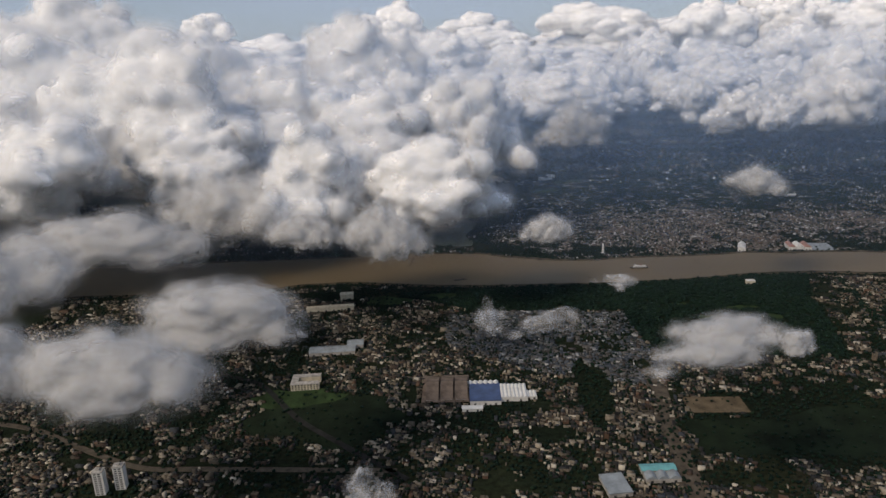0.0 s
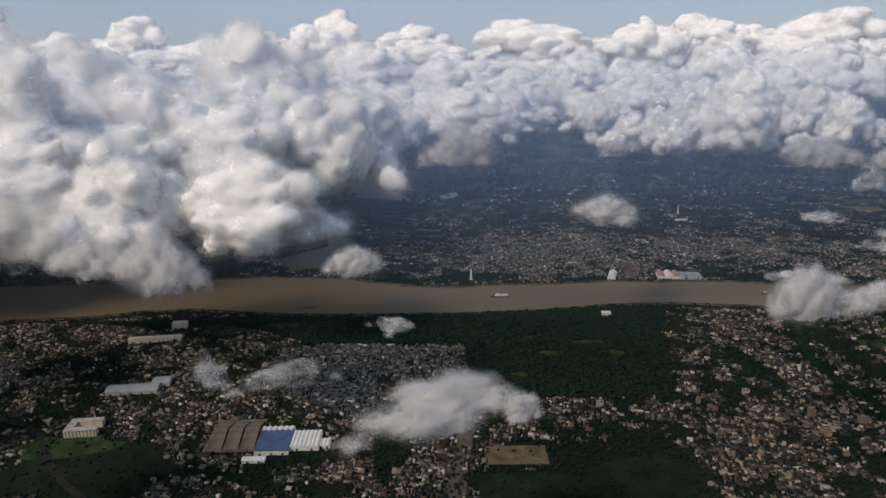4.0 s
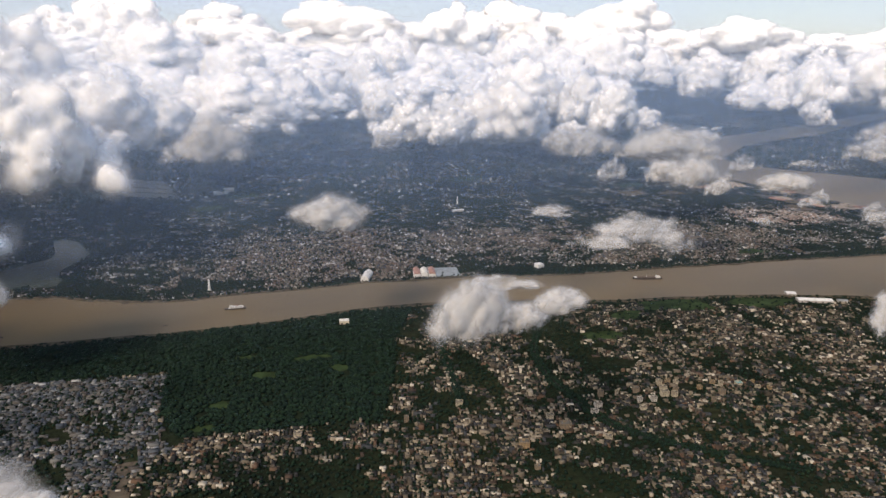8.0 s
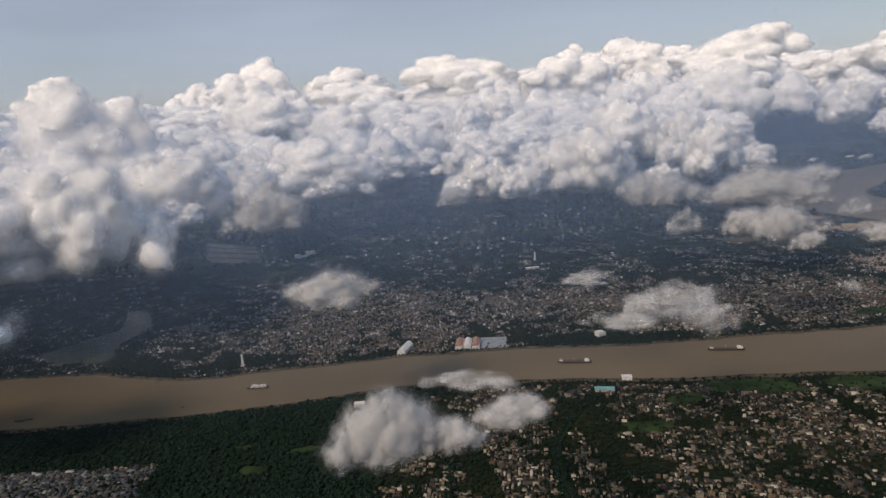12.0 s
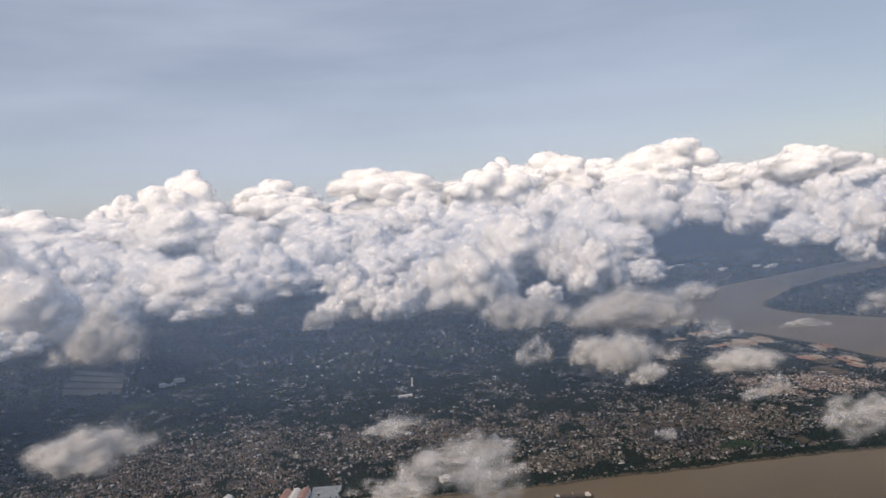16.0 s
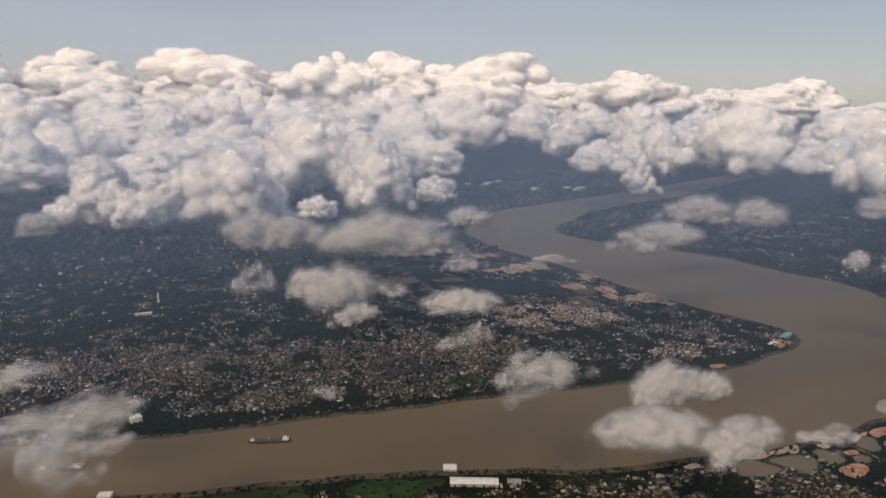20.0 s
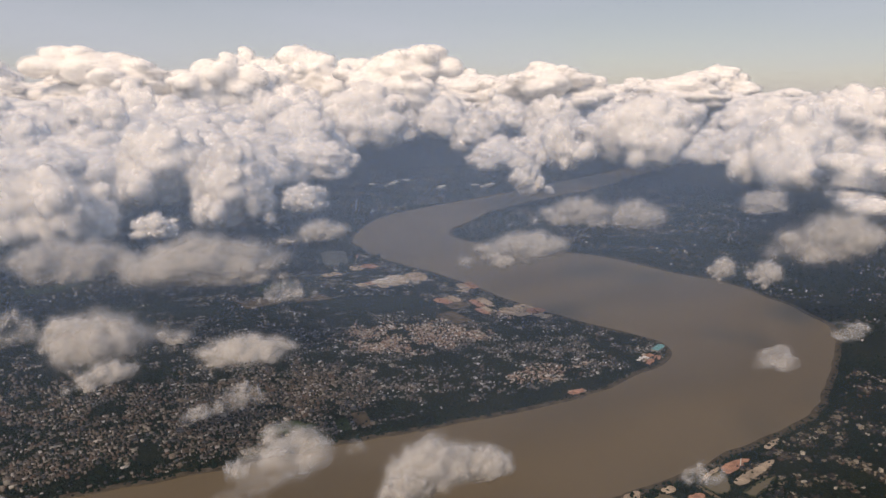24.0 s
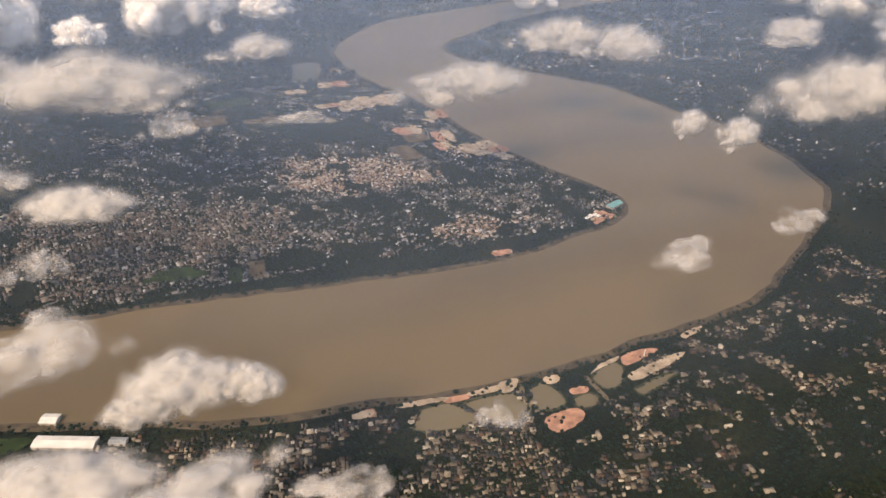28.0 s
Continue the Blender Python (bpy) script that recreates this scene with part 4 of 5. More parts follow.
def ferry(x, y, turn, length, label):
    ob = placed("passenger_ship", x, y, turn, label, "ship", "ships on the river")
    ob.location.z = 0.30
    b, d = length * 0.2, length * 0.06
    part("hull", hull_mesh(length, b, d), M_HULL, ob, "dark hull")
    for k in range(2):
        part("cabin_deck", boxes((-length * 0.40 + k * 0.6, -b * 0.42, d + k * 0.95, length * 0.30 - k * 1.6, b * 0.42, d + 0.85 + k * 0.95)), M_WPAINT, ob, "white cabin deck")
        part("window_band", boxes((-length * 0.38 + k * 0.6, -b * 0.43, d + 0.35 + k * 0.95, length * 0.28 - k * 1.6, b * 0.43, d + 0.6 + k * 0.95)), M_DARK, ob)
    part("wheelhouse", boxes((length * 0.12, -b * 0.28, d + 1.8, length * 0.22, b * 0.28, d + 2.7)), M_WPAINT, ob)
    part("funnel", tube(bmesh.new(), -length * 0.1, 0, d + 1.8, d + 3.0, 0.6, 0.5), M_HULLRED, ob)
    part("mast", tube(bmesh.new(), length * 0.25, 0, d, d + 4.0, 0.15, 0.1, 6), M_WPAINT, ob)


ferry(229.5, 761, -0.05 + math.pi, 21, "white two-deck passenger ship with a dark hull")
cargo_ship(544, 743, -0.24, 33, "long low freighter with white bridge at its stern", decks=2).rotation_euler.z = math.pi - 0.24
cargo_ship(698, 735, -0.23, 35, "long low freighter with deck cranes and white bridge", decks=2).rotation_euler.z = math.pi - 0.23


def rowing_boat(x, y, turn, length):
    ob = placed("river_boat", x, y, turn, "small dark wooden country boat", "boat", "small river boats")
    ob.location.z = 0.30
    part("hull", hull_mesh(length, length * 0.24, length * 0.09, 8), M_HULL, ob)
    part("canopy", vault(-length * 0.12, -length * 0.09, length * 0.14, length * 0.09, length * 0.09, length * 0.07, 6), M_DECK, ob)


for x, y, turn, length in ((165, 733, 0.1, 4.5), (15, 740, -0.1, 9), (22, 742, -0.1, 8), (190, 797, 0.2, 7), (160, 801, 0.3, 8), (85, 822, -0.4, 6), (120, 806, -0.3, 7), (430, 795, 0.1, 5), (1180, 731, 0.1, 6), (1010, 741, 0.1, 5), (905, 620, -0.3, 5)):
    rowing_boat(x, y, turn, length)

# ---- town: where houses and trees stand ----
rng = np.random.default_rng(7)
ROADS = [spline(p, 10) for p in ([(520, 645), (486, 590), (476, 540), (478, 500), (490, 449), (530, 408), (580, 370)], [(160, 500), (158, 462), (150, 420), (145, 378), (140, 330)], [(-340, 450), (-298, 437), (-242, 405), (-199, 384), (-154, 380), (-34, 371)], [(-267, 598), (-217, 545), (-183, 515), (-150, 495), (-110, 440), (-79, 409), (-27, 361)])]
ROAD_POINTS = np.concatenate([np.array(r) for r in ROADS])
SHORE_POINTS = np.array([p for p in shore if -1200 < p[0] < 2600])
WATERS = [shore, BASIN, FISH, BENDPOND] + SHORE_PONDS
REDTOWN = blob(1115, 950, 66, 56, -0.2)
MARKET = blob(410, 875, 110, 52, 0.0)
BLUEQUARTER = [(60, 640), (175, 622), (172, 560), (185, 505), (150, 470), (70, 500), (0, 560), (0, 630)]
WOODS = [blob(1100, 1120, 100, 44, -0.35), blob(560, 800, 60, 22, 0.0), blob(210, 838, 55, 22), blob(640, 790, 70, 16, -0.1), blob(790, 640, 80, 18, -0.3), blob(1000, 790, 30, 20), blob(420, 560, 10, 60), blob(-20, 700, 160, 16, -0.05), blob(110, 470, 14, 60), blob(250, 395, 70, 50)]


def field_noise(x, y, size, seed):
    return np.array([noise.fractal((a / size, b / size, seed), 0.9, 2.1, 4) for a, b in zip(x, y)])


def nearest(points, x, y):
    d = np.full(len(x), 1e9)
    for px, py in points:
        np.minimum(d, (x - px) ** 2 + (y - py) ** 2, out=d)
    return np.sqrt(d)


def lattice(x0, x1, y0, y1, step, turn, wobble):
    """A jittered grid of plots, turned like the streets."""
    r = math.hypot(x1 - x0, y1 - y0) / 2
    k = np.arange(-r, r, step)
    u, v = np.meshgrid(k, k)
    u, v = u.ravel() + rng.uniform(-1, 1, u.size) * wobble * step, v.ravel() + rng.uniform(-1, 1, u.size) * wobble * step
    x = (x0 + x1) / 2 + u * math.cos(turn) - v * math.sin(turn)
    y = (y0 + y1) / 2 + u * math.sin(turn) + v * math.cos(turn)
    ok = (x > x0) & (x < x1) & (y > y0) & (y < y1)
    return x[ok], y[ok]


def dry(x, y, margin):
    ok = np.ones(len(x), bool)
    for w in WATERS:
        ok &= ~inside(w, x, y)
    return ok & (nearest(SHORE_POINTS[::2], x, y) > margin)


def free(x, y):
    ok = np.ones(len(x), bool)
    for w in OPEN + KEEP_OUT:
        ok &= ~inside(w, x, y)
    return ok & (nearest(ROAD_POINTS, x, y) > 6)


def union(polys, x, y):
    res = np.zeros(len(x), bool)
    for p in polys:
        res |= inside(p, x, y)
    return res


BOX_V = [(-.5, -.5, 0), (.5, -.5, 0), (.5, .5, 0), (-.5, .5, 0), (-.5, -.5, 1), (.5, -.5, 1), (.5, .5, 1), (-.5, .5, 1)]
BOX_F = [(4, 5, 6, 7), (0, 1, 5, 4), (1, 2, 6, 5), (2, 3, 7, 6), (3, 0, 4, 7)]


def houses(name, x, y, material, label, turn, low=1.35, high=3.0, tall=(0.5, 1.6)):
    n = len(x)
    w = np.clip(low * np.exp(rng.normal(0.25, 0.36, n)), low * 0.7, high * 1.3)
    size = np.stack([w * rng.uniform(1.0, 2.3, n), w * rng.uniform(0.65, 1.1, n), rng.uniform(*tall, n) * np.where(rng.random(n) < 0.06, 2.0, 1.0)], 1)
    ob = scatter(name, BOX_V, BOX_F, np.stack([x, y, np.zeros(n)], 1), size, turn + rng.choice([0, 0, math.pi / 2], n) + rng.normal(0, 0.06, n), material)
    return tagged(ob, label, "houses", kind="stuff")


# the near side of the river
x, y = lattice(-420, 1500, 255, 740, 2.7, -0.22, 0.24)
ok = dry(x, y, 14) & free(x, y) & ~inside(PARK, x, y) & ~union(WOODS, x, y)
x, y = x[ok], y[ok]
blue = inside(BLUEQUARTER, x, y)
dens = 0.7 * field_noise(x, y, 80, 1.0) + 1.0 * field_noise(x, y, 19, 5.0) + rng.normal(0, 0.20, len(x)) + 0.45 * blue
ok = (dens > -0.02 + 0.30 * ((x - 1090) / 60).clip(0, 1) - 0.22 * ((x > 930) & (x < 1110)))
x, y = x[ok], y[ok]
blue = inside(BLUEQUARTER, x, y)
NEAR_STRIP = ((y < 470) & (x > 330) & (x < 640) & (y > 380)) | ((y < 445) & (x > -120) & (x < 120))
pick = np.flatnonzero(NEAR_STRIP & ~blue)
pick = pick[np.argsort(rng.random(len(pick)))[:300]]
rest = np.ones(len(x), bool)
rest[pick] = False
houses("near_town_houses", x[rest & ~blue], y[rest & ~blue], M_TOWN, "crowded low concrete houses in cream, grey and brown", -0.22, 1.2, 2.8, (0.6, 1.8))
houses("tin_roof_houses", x[blue], y[blue], M_BLUETOWN, "tight rows of grey and blue tin-roofed houses", -0.05, 1.4, 3.1)
NEAR_PLOTS = np.stack([x[pick], y[pick]], 1)

# the far side of the river
x, y = lattice(-420, 1420, 770, 1330, 3.2, 0.15, 0.40)
dens = 0.7 * field_noise(x, y, 75, 2.0) + 0.95 * field_noise(x, y, 20, 6.0) + rng.normal(0, 0.20, len(x)) + 0.03 - 0.0003 * (y - 850).clip(0, 400)


def near_to(cx, cy, rx, ry):
    """1 in the middle of a quarter, falling off unevenly."""
    return 1 - np.hypot((x - cx) / rx, (y - cy) / ry) + rough


rough = 0.75 * field_noise(x, y, 30, 14.0) + rng.normal(0, 0.14, len(x))
quarter = np.max([near_to(1108, 960, 70, 42), near_to(1062, 1003, 34, 22), near_to(1182, 802, 36, 20), near_to(1175, 936, 26, 18), near_to(1255, 985, 24, 16)], 0)
market = np.max([near_to(320, 930, 190, 170), near_to(850, 860, 160, 90), near_to(955, 838, 62, 40), near_to(975, 890, 60, 34), near_to(720, 812, 90, 30), near_to(600, 950, 150, 100), near_to(915, 822, 40, 22)], 0)
green = np.max([near_to(1052, 845, 46, 24), near_to(1112, 1103, 70, 36), near_to(1080, 880, 60, 20), near_to(560, 800, 60, 22), near_to(1240, 900, 50, 24)], 0)
ok = dry(x, y, 9) & free(x, y) & (~union(WOODS, x, y) | (rng.random(len(x)) < 0.05)) & (dens + 1.1 * np.maximum(quarter + 0.12, market).clip(-0.2, 0.75) - 0.35 * green.clip(0, 0.6) > 0.17 - 0.20 * (x > 830))
x, y, quarter, market = x[ok], y[ok], quarter[ok], market[ok]
red, busy = quarter > -0.02, market > 0.12
busy &= ~red
houses("far_town_houses", x[~red & ~busy], y[~red & ~busy], M_FARTOWN, "grey and white houses of the town beyond the river", 0.15, 1.05, 2.6, (0.5, 1.6))
houses("market_houses", x[busy], y[busy], M_MARKET, "crowded tan and brown houses of the riverside market quarter", 0.15, 1.2, 3.0, (0.6, 1.9))
houses("brick_town_houses", x[red], y[red], M_REDTOWN, "close-packed reddish brick houses on the peninsula", 0.15, 1.3, 2.8, (0.5, 1.4))
# the distance
x, y = lattice(-900, 2300, 1300, 2700, 11, 0.2, 0.45)
ok = dry(x, y, 12) & free(x, y) & (field_noise(x, y, 140, 3.0) + 0.4 * field_noise(x, y, 40, 4.0) > 0.04 + rng.normal(0, 0.2, len(x)))
houses("distant_houses", x[ok], y[ok], M_FARTOWN, "scattered white and grey houses far off", 0.2, 1.6, 4.6, (1.2, 3.4))
x, y = lattice(1440, 2300, 700, 1700, 9, 0.3, 0.42)
ok = dry(x, y, 14) & (field_noise(x, y, 70, 11.0) + 0.5 * field_noise(x, y, 20, 13.0) + rng.normal(0, 0.15, len(x)) > 0.32)
houses("east_shore_houses", x[ok], y[ok], M_FARTOWN, "scattered houses on the low eastern shore", 0.3, 1.4, 3.4, (1.0, 2.4))
x, y = lattice(-900, -400, 300, 1300, 11, 0.1, 0.4)
ok = dry(x, y, 14) & (field_noise(x, y, 70, 12.0) > 0.05)
houses("west_houses", x[ok], y[ok], M_TOWN, "scattered houses west of the town", 0.1, 3, 7, (1.4, 3.2))

x, y = lattice(-420, 1560, -260, 262, 5.2, -0.22, 0.35)
ok = (0.7 * field_noise(x, y, 80, 1.0) + 0.9 * field_noise(x, y, 22, 5.0) + rng.normal(0, 0.2, len(x)) > 0.12) & (y < 258)
houses("south_town_houses", x[ok], y[ok], M_TOWN, "low concrete houses of the town below the flight line", -0.22, 1.9, 4.2, (0.6, 1.8))

# ---- trees ----
g = (1 + 5 ** 0.5) / 2
ICO = np.array([(-1, g, 0), (1, g, 0), (-1, -g, 0), (1, -g, 0), (0, -1, g), (0, 1, g), (0, -1, -g), (0, 1, -g), (g, 0, -1), (g, 0, 1), (-g, 0, -1), (-g, 0, 1)]) / 1.9
ICO_F = [(0, 11, 5), (0, 5, 1), (0, 1, 7), (0, 7, 10), (0, 10, 11), (1, 5, 9), (5, 11, 4), (11, 10, 2), (10, 7, 6), (7, 1, 8), (3, 9, 4), (3, 4, 2), (3, 2, 6), (3, 6, 8), (3, 8, 9), (4, 9, 5), (2, 4, 11), (6, 2, 10), (8, 6, 7), (9, 8, 1)]


def clump(lobes, seed):
    r = np.random.default_rng(seed)
    v, f = [], []
    for k in range(lobes):
        c = np.array((r.uniform(-0.4, 0.4), r.uniform(-0.4, 0.4), r.uniform(0.3, 0.62))) if k else np.array((0, 0, 0.45))
        v.append(ICO * r.uniform(0.75, 1.25, (12, 1)) * (0.5 if k else 0.62) * np.array((1, 1, 0.75)) + c)
        f += [tuple(i + 12 * k for i in t) for t in ICO_F]
    return np.concatenate(v), f


def trees(name, x, y, label, low=1.3, high=3.2, lobes=2, seed=1):
    n = len(x)
    for k in range(2):
        s = slice(k, None, 2)
        m = len(x[s])
        v, f = clump(lobes, seed * 10 + k)
        w = rng.uniform(low, high, m)
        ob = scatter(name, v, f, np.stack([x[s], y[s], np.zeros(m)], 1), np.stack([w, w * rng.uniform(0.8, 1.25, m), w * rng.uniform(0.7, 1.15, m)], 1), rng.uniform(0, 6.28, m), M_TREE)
        tagged(ob, label, "trees", kind="stuff")


x, y = lattice(-80, 420, 500, 730, 2.5, 0.3, 0.5)
lawn = union(OPEN, x, y)
ok = inside(PARK, x, y) & dry(x, y, 3) & ~lawn & ~union(KEEP_OUT, x, y) & (field_noise(x, y, 14, 21.0) > -0.5)
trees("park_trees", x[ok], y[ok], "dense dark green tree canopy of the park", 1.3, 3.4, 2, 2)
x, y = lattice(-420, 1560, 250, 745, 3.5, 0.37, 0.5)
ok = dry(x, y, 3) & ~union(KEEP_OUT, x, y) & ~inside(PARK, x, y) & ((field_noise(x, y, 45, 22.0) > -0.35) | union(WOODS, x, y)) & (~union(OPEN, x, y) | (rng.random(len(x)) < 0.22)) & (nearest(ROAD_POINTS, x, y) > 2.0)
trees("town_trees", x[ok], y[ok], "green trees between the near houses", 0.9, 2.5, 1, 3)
x, y = lattice(-420, 1560, -260, 255, 6.5, 0.37, 0.5)
ok = field_noise(x, y, 45, 22.0) > -0.3
trees("south_town_trees", x[ok], y[ok], "green trees between the houses below the flight line", 1.6, 4.2, 1, 8)
x, y = lattice(-420, 1420, 745, 1350, 4.2, 0.41, 0.5)
ok = dry(x, y, 3) & ~union(KEEP_OUT, x, y) & ((field_noise(x, y, 60, 23.0) > -0.30) | union(WOODS, x, y)) & (~union(OPEN, x, y) | (rng.random(len(x)) < 0.15)) & ~(union([MARKET, REDTOWN], x, y) & (rng.random(len(x)) < 0.6))
trees("far_town_trees", x[ok], y[ok], "dark green trees between the far houses", 1.1, 2.7, 1, 4)
for line, sgn, x0, x1 in ((near_line, -1, -500, 1420), (far_line, 1, -500, 1100), (north_line, 0, 900, 2200)):
    p = np.array([q for q in line if x0 < q[0] < x1])
    p = np.concatenate([p + rng.normal(0, 1.6, p.shape) + np.array((0, sgn * d)) for d in (1.5, 4.5, 8.0)])
    if not sgn:
        p += np.array((-3.0, 0))
    ok = dry(p[:, 0], p[:, 1], 0.5) & (rng.random(len(p)) < 0.85) & ~union(KEEP_OUT, p[:, 0], p[:, 1])
    trees("bank_trees", p[ok, 0], p[ok, 1], "trees and scrub along the river bank", 1.3, 3.0, 2, 5)
p = np.array(spline([tuple(q) for q in ROADS[0]], 1.6))
p = np.concatenate([p + np.array((side, 0.3 * side)) + rng.normal(0, 0.6, p.shape) for side in (-3.2, -1.8, 1.8, 3.2)])
trees("avenue_trees", p[:, 0], p[:, 1], "dark trees lining the road through the town", 1.4, 2.6, 1, 11)
p = np.array(spline([(430, 700), (418, 650), (404, 600), (398, 560), (392, 510)], 1.8))
p = np.concatenate([p + np.array((side, 0)) + rng.normal(0, 0.8, p.shape) for side in (-2.4, 0, 2.4)])
trees("avenue_trees", p[:, 0], p[:, 1], "dark trees lining the lane beside the park", 1.4, 2.8, 1, 12)
p = np.concatenate([np.array(spline(q + q[:1], 2.2)) for q in SHORE_PONDS])
p = p[rng.random(len(p)) < 0.45] + rng.normal(0, 0.7, (1, 2))
trees("dyke_trees", p[:, 0], p[:, 1], "low green trees and scrub along pond dykes", 0.9, 2.0, 1, 9)
x, y = lattice(-900, 2500, 1330, 2700, 15, 0.5, 0.5)
ok = dry(x, y, 4) & (field_noise(x, y, 110, 24.0) > -0.1)
trees("distant_trees", x[ok], y[ok], "dark tree belts far off", 4, 9, 1, 6)
x, y = lattice(1440, 2300, 700, 1700, 11, 0.2, 0.5)
ok = dry(x, y, 3) & (field_noise(x, y, 80, 25.0) > -0.15)
trees("east_shore_trees", x[ok], y[ok], "dark trees on the low eastern shore", 2.2, 5.0, 1, 7)


# ---- houses and trees nearest to the flight line, one by one ----
def house_kind(k):
    r = random.Random(40 + k)
    w, d, h = r.uniform(2.6, 4.4), r.uniform(2.3, 4.0), r.choice((1.2, 2.0, 2.9, 3.6))
    ob = new("house")
    part("wall", boxes((-w / 2, -d / 2, 0, w / 2, d / 2, h)), M_HOUSE, ob)
    t = 0.16
    roof = boxes((-w / 2 - t, -d / 2 - t, h, w / 2 + t, d / 2 + t, h + 0.14), (-w / 2 - t, -d / 2 - t, h + 0.14, w / 2 + t, -d / 2, h + 0.45), (-w / 2 - t, d / 2, h + 0.14, w / 2 + t, d / 2 + t, h + 0.45), (-w / 2 - t, -d / 2, h + 0.14, -w / 2, d / 2, h + 0.45), (w / 2, -d / 2, h + 0.14, w / 2 + t, d / 2, h + 0.45))
    part("roof", roof, M_HOUSE, ob, "flat roof with a low parapet")
    u = r.uniform(-0.3, 0.2) * w
    part("stair_head", boxes((u, 0.05 * d, h + 0.14, u + 0.95, 0.05 * d + 0.95, h + 0.85)), M_HOUSE, ob)
    if k % 2:
        part("water_tank", tube(bmesh.new(), -u * 0.8, -d * 0.25, h + 0.14, h + 0.6, 0.26, 0.25, 8), M_DARK, ob, "black roof water tank")
    return tagged(ob, ("low" if h < 1.5 else "tall" if h > 3 else "two-storey") + " concrete house with a flat parapet roof", "house", "houses of the near town")


kinds = [house_kind(k) for k in range(8)]
for i, (px, py) in enumerate(NEAR_PLOTS):
    m = pose(px, py, 0, 0, 0, -12.6 + 90 * int(rng.integers(0, 4)) + rng.normal(0, 4))
    if i < 8:
        kinds[i].matrix_basis = m
    else:
        copy_thing(kinds[int(rng.integers(0, 8))], m)


def tree_kind(k):
    ob = new("tree")
    part("trunk", tube(bmesh.new(), 0, 0, 0, 1.4, 0.16, 0.08, 6), M_BARK, ob)
    v, f = clump(7, 90 + k)
    bm = bmesh.new()
    bv = [bm.verts.new((p[0] * 2.5, p[1] * 2.5, p[2] * 2.6 + 0.3)) for p in v]
    for t in f:
        bm.faces.new([bv[i] for i in t])
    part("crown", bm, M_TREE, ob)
    return tagged(ob, "broad green tree between houses", "tree", "trees of the near town")


tree_kinds = [tree_kind(k) for k in range(5)]
x, y = lattice(330, 640, 380, 470, 9, 0.5, 0.5)
ok = free(x, y) & (nearest(NEAR_PLOTS, x, y) > 2.6)
for i, (px, py) in enumerate(list(zip(x[ok], y[ok]))[:90]):
    m = pose(px, py, 0, 0, 0, rng.uniform(0, 360))
    if i < 5:
        tree_kinds[i].matrix_basis = m
    else:
        copy_thing(tree_kinds[i % 5], m)


# ---- clouds ----
def heap(seed, spread, rise, lobes, base=0.06, small=2):
    """Many rounded lobes under a dome, about one unit wide, with smaller ones budding from them: centres and radii."""
    r = random.Random(seed)
    out = []
    for k in range(lobes):
        tight = 0.5 if k < lobes * 0.35 else 1.0
        px, py = r.gauss(0, spread[0] * tight), r.gauss(0, spread[1] * tight)
        dome = max(0.0, 1 - (px / 0.5) ** 2 - (py / 0.42) ** 2)
        rad = (0.07 + 0.11 * r.random()) * (0.5 + 0.75 * dome)
        out.append((px, py, base + r.random() ** 0.8 * dome * rise, rad))
    young = out[:]
    for level in range(2):
        buds = []
        for px, py, pz, rad in young:
            for _ in range(small if level == 0 else 1):
                a, e = r.uniform(0, 6.28), r.uniform(-0.1, 1.35)
                k = r.uniform(0.42, 0.62)
                buds.append((px + rad * 0.92 * math.cos(a) * math.cos(e), py + rad * 0.92 * math.sin(a) * math.cos(e), pz + rad * 0.85 * math.sin(e), rad * k))
        out += buds
        young = buds
    return out


def cloud_skin(seed, lobes, voxel, fine=1.0):
    """The outer skin of the lobes, billowed into round knobs with sharp creases; a flat base. Source mesh, vertices, normals."""
    bm = bmesh.new()
    for px, py, pz, rad in lobes:
        bmesh.ops.create_icosphere(bm, subdivisions=2, radius=rad, matrix=Matrix.Translation((px, py, pz)) @ Matrix.Diagonal((1, 1, 0.92, 1)))
    tmp = new("cloud_form", mesh_from("cloud_form", bm, M_CLOUD))
    mod = tmp.modifiers.new("skin", "REMESH")
    mod.mode, mod.voxel_size = "VOXEL", voxel
    me = bpy.data.meshes.new_from_object(tmp.evaluated_get(bpy.context.evaluated_depsgraph_get()))
    bpy.data.objects.remove(tmp)
    n = len(me.vertices)
    co, no = np.empty(n * 3, np.float32), np.empty(n * 3, np.float32)
    me.vertices.foreach_get("co", co)
    me.vertex_normals.foreach_get("vector", no)
    co, no = co.reshape(-1, 3), no.reshape(-1, 3)
    push = np.array([0.120 * (abs(noise.noise((p[0] * 5 + seed, p[1] * 5, p[2] * 5))) - 0.15) + 0.045 * fine * (abs(noise.noise((p[0] * 13, p[1] * 13 + seed, p[2] * 13))) - 0.15) + 0.016 * fine * (abs(noise.noise((p[0] * 27, p[1] * 27, p[2] * 27 + seed))) - 0.15) for p in co.tolist()])
    co = co + no * push[:, None]
    co[:, 2] = np.where(co[:, 2] < 0.03, 0.03 + (co[:, 2] - 0.03) * 0.5, co[:, 2])
    return me, co, no


def skin_mesh(name, source, co, material):
    me = source.copy()
    me.name = name
    me.vertices.foreach_set("co", co.astype(np.float32).ravel())
    me.materials.clear()
    me.materials.append(material)
    me.polygons.foreach_set("use_smooth", [True] * len(me.polygons))
    me.update()
    return me


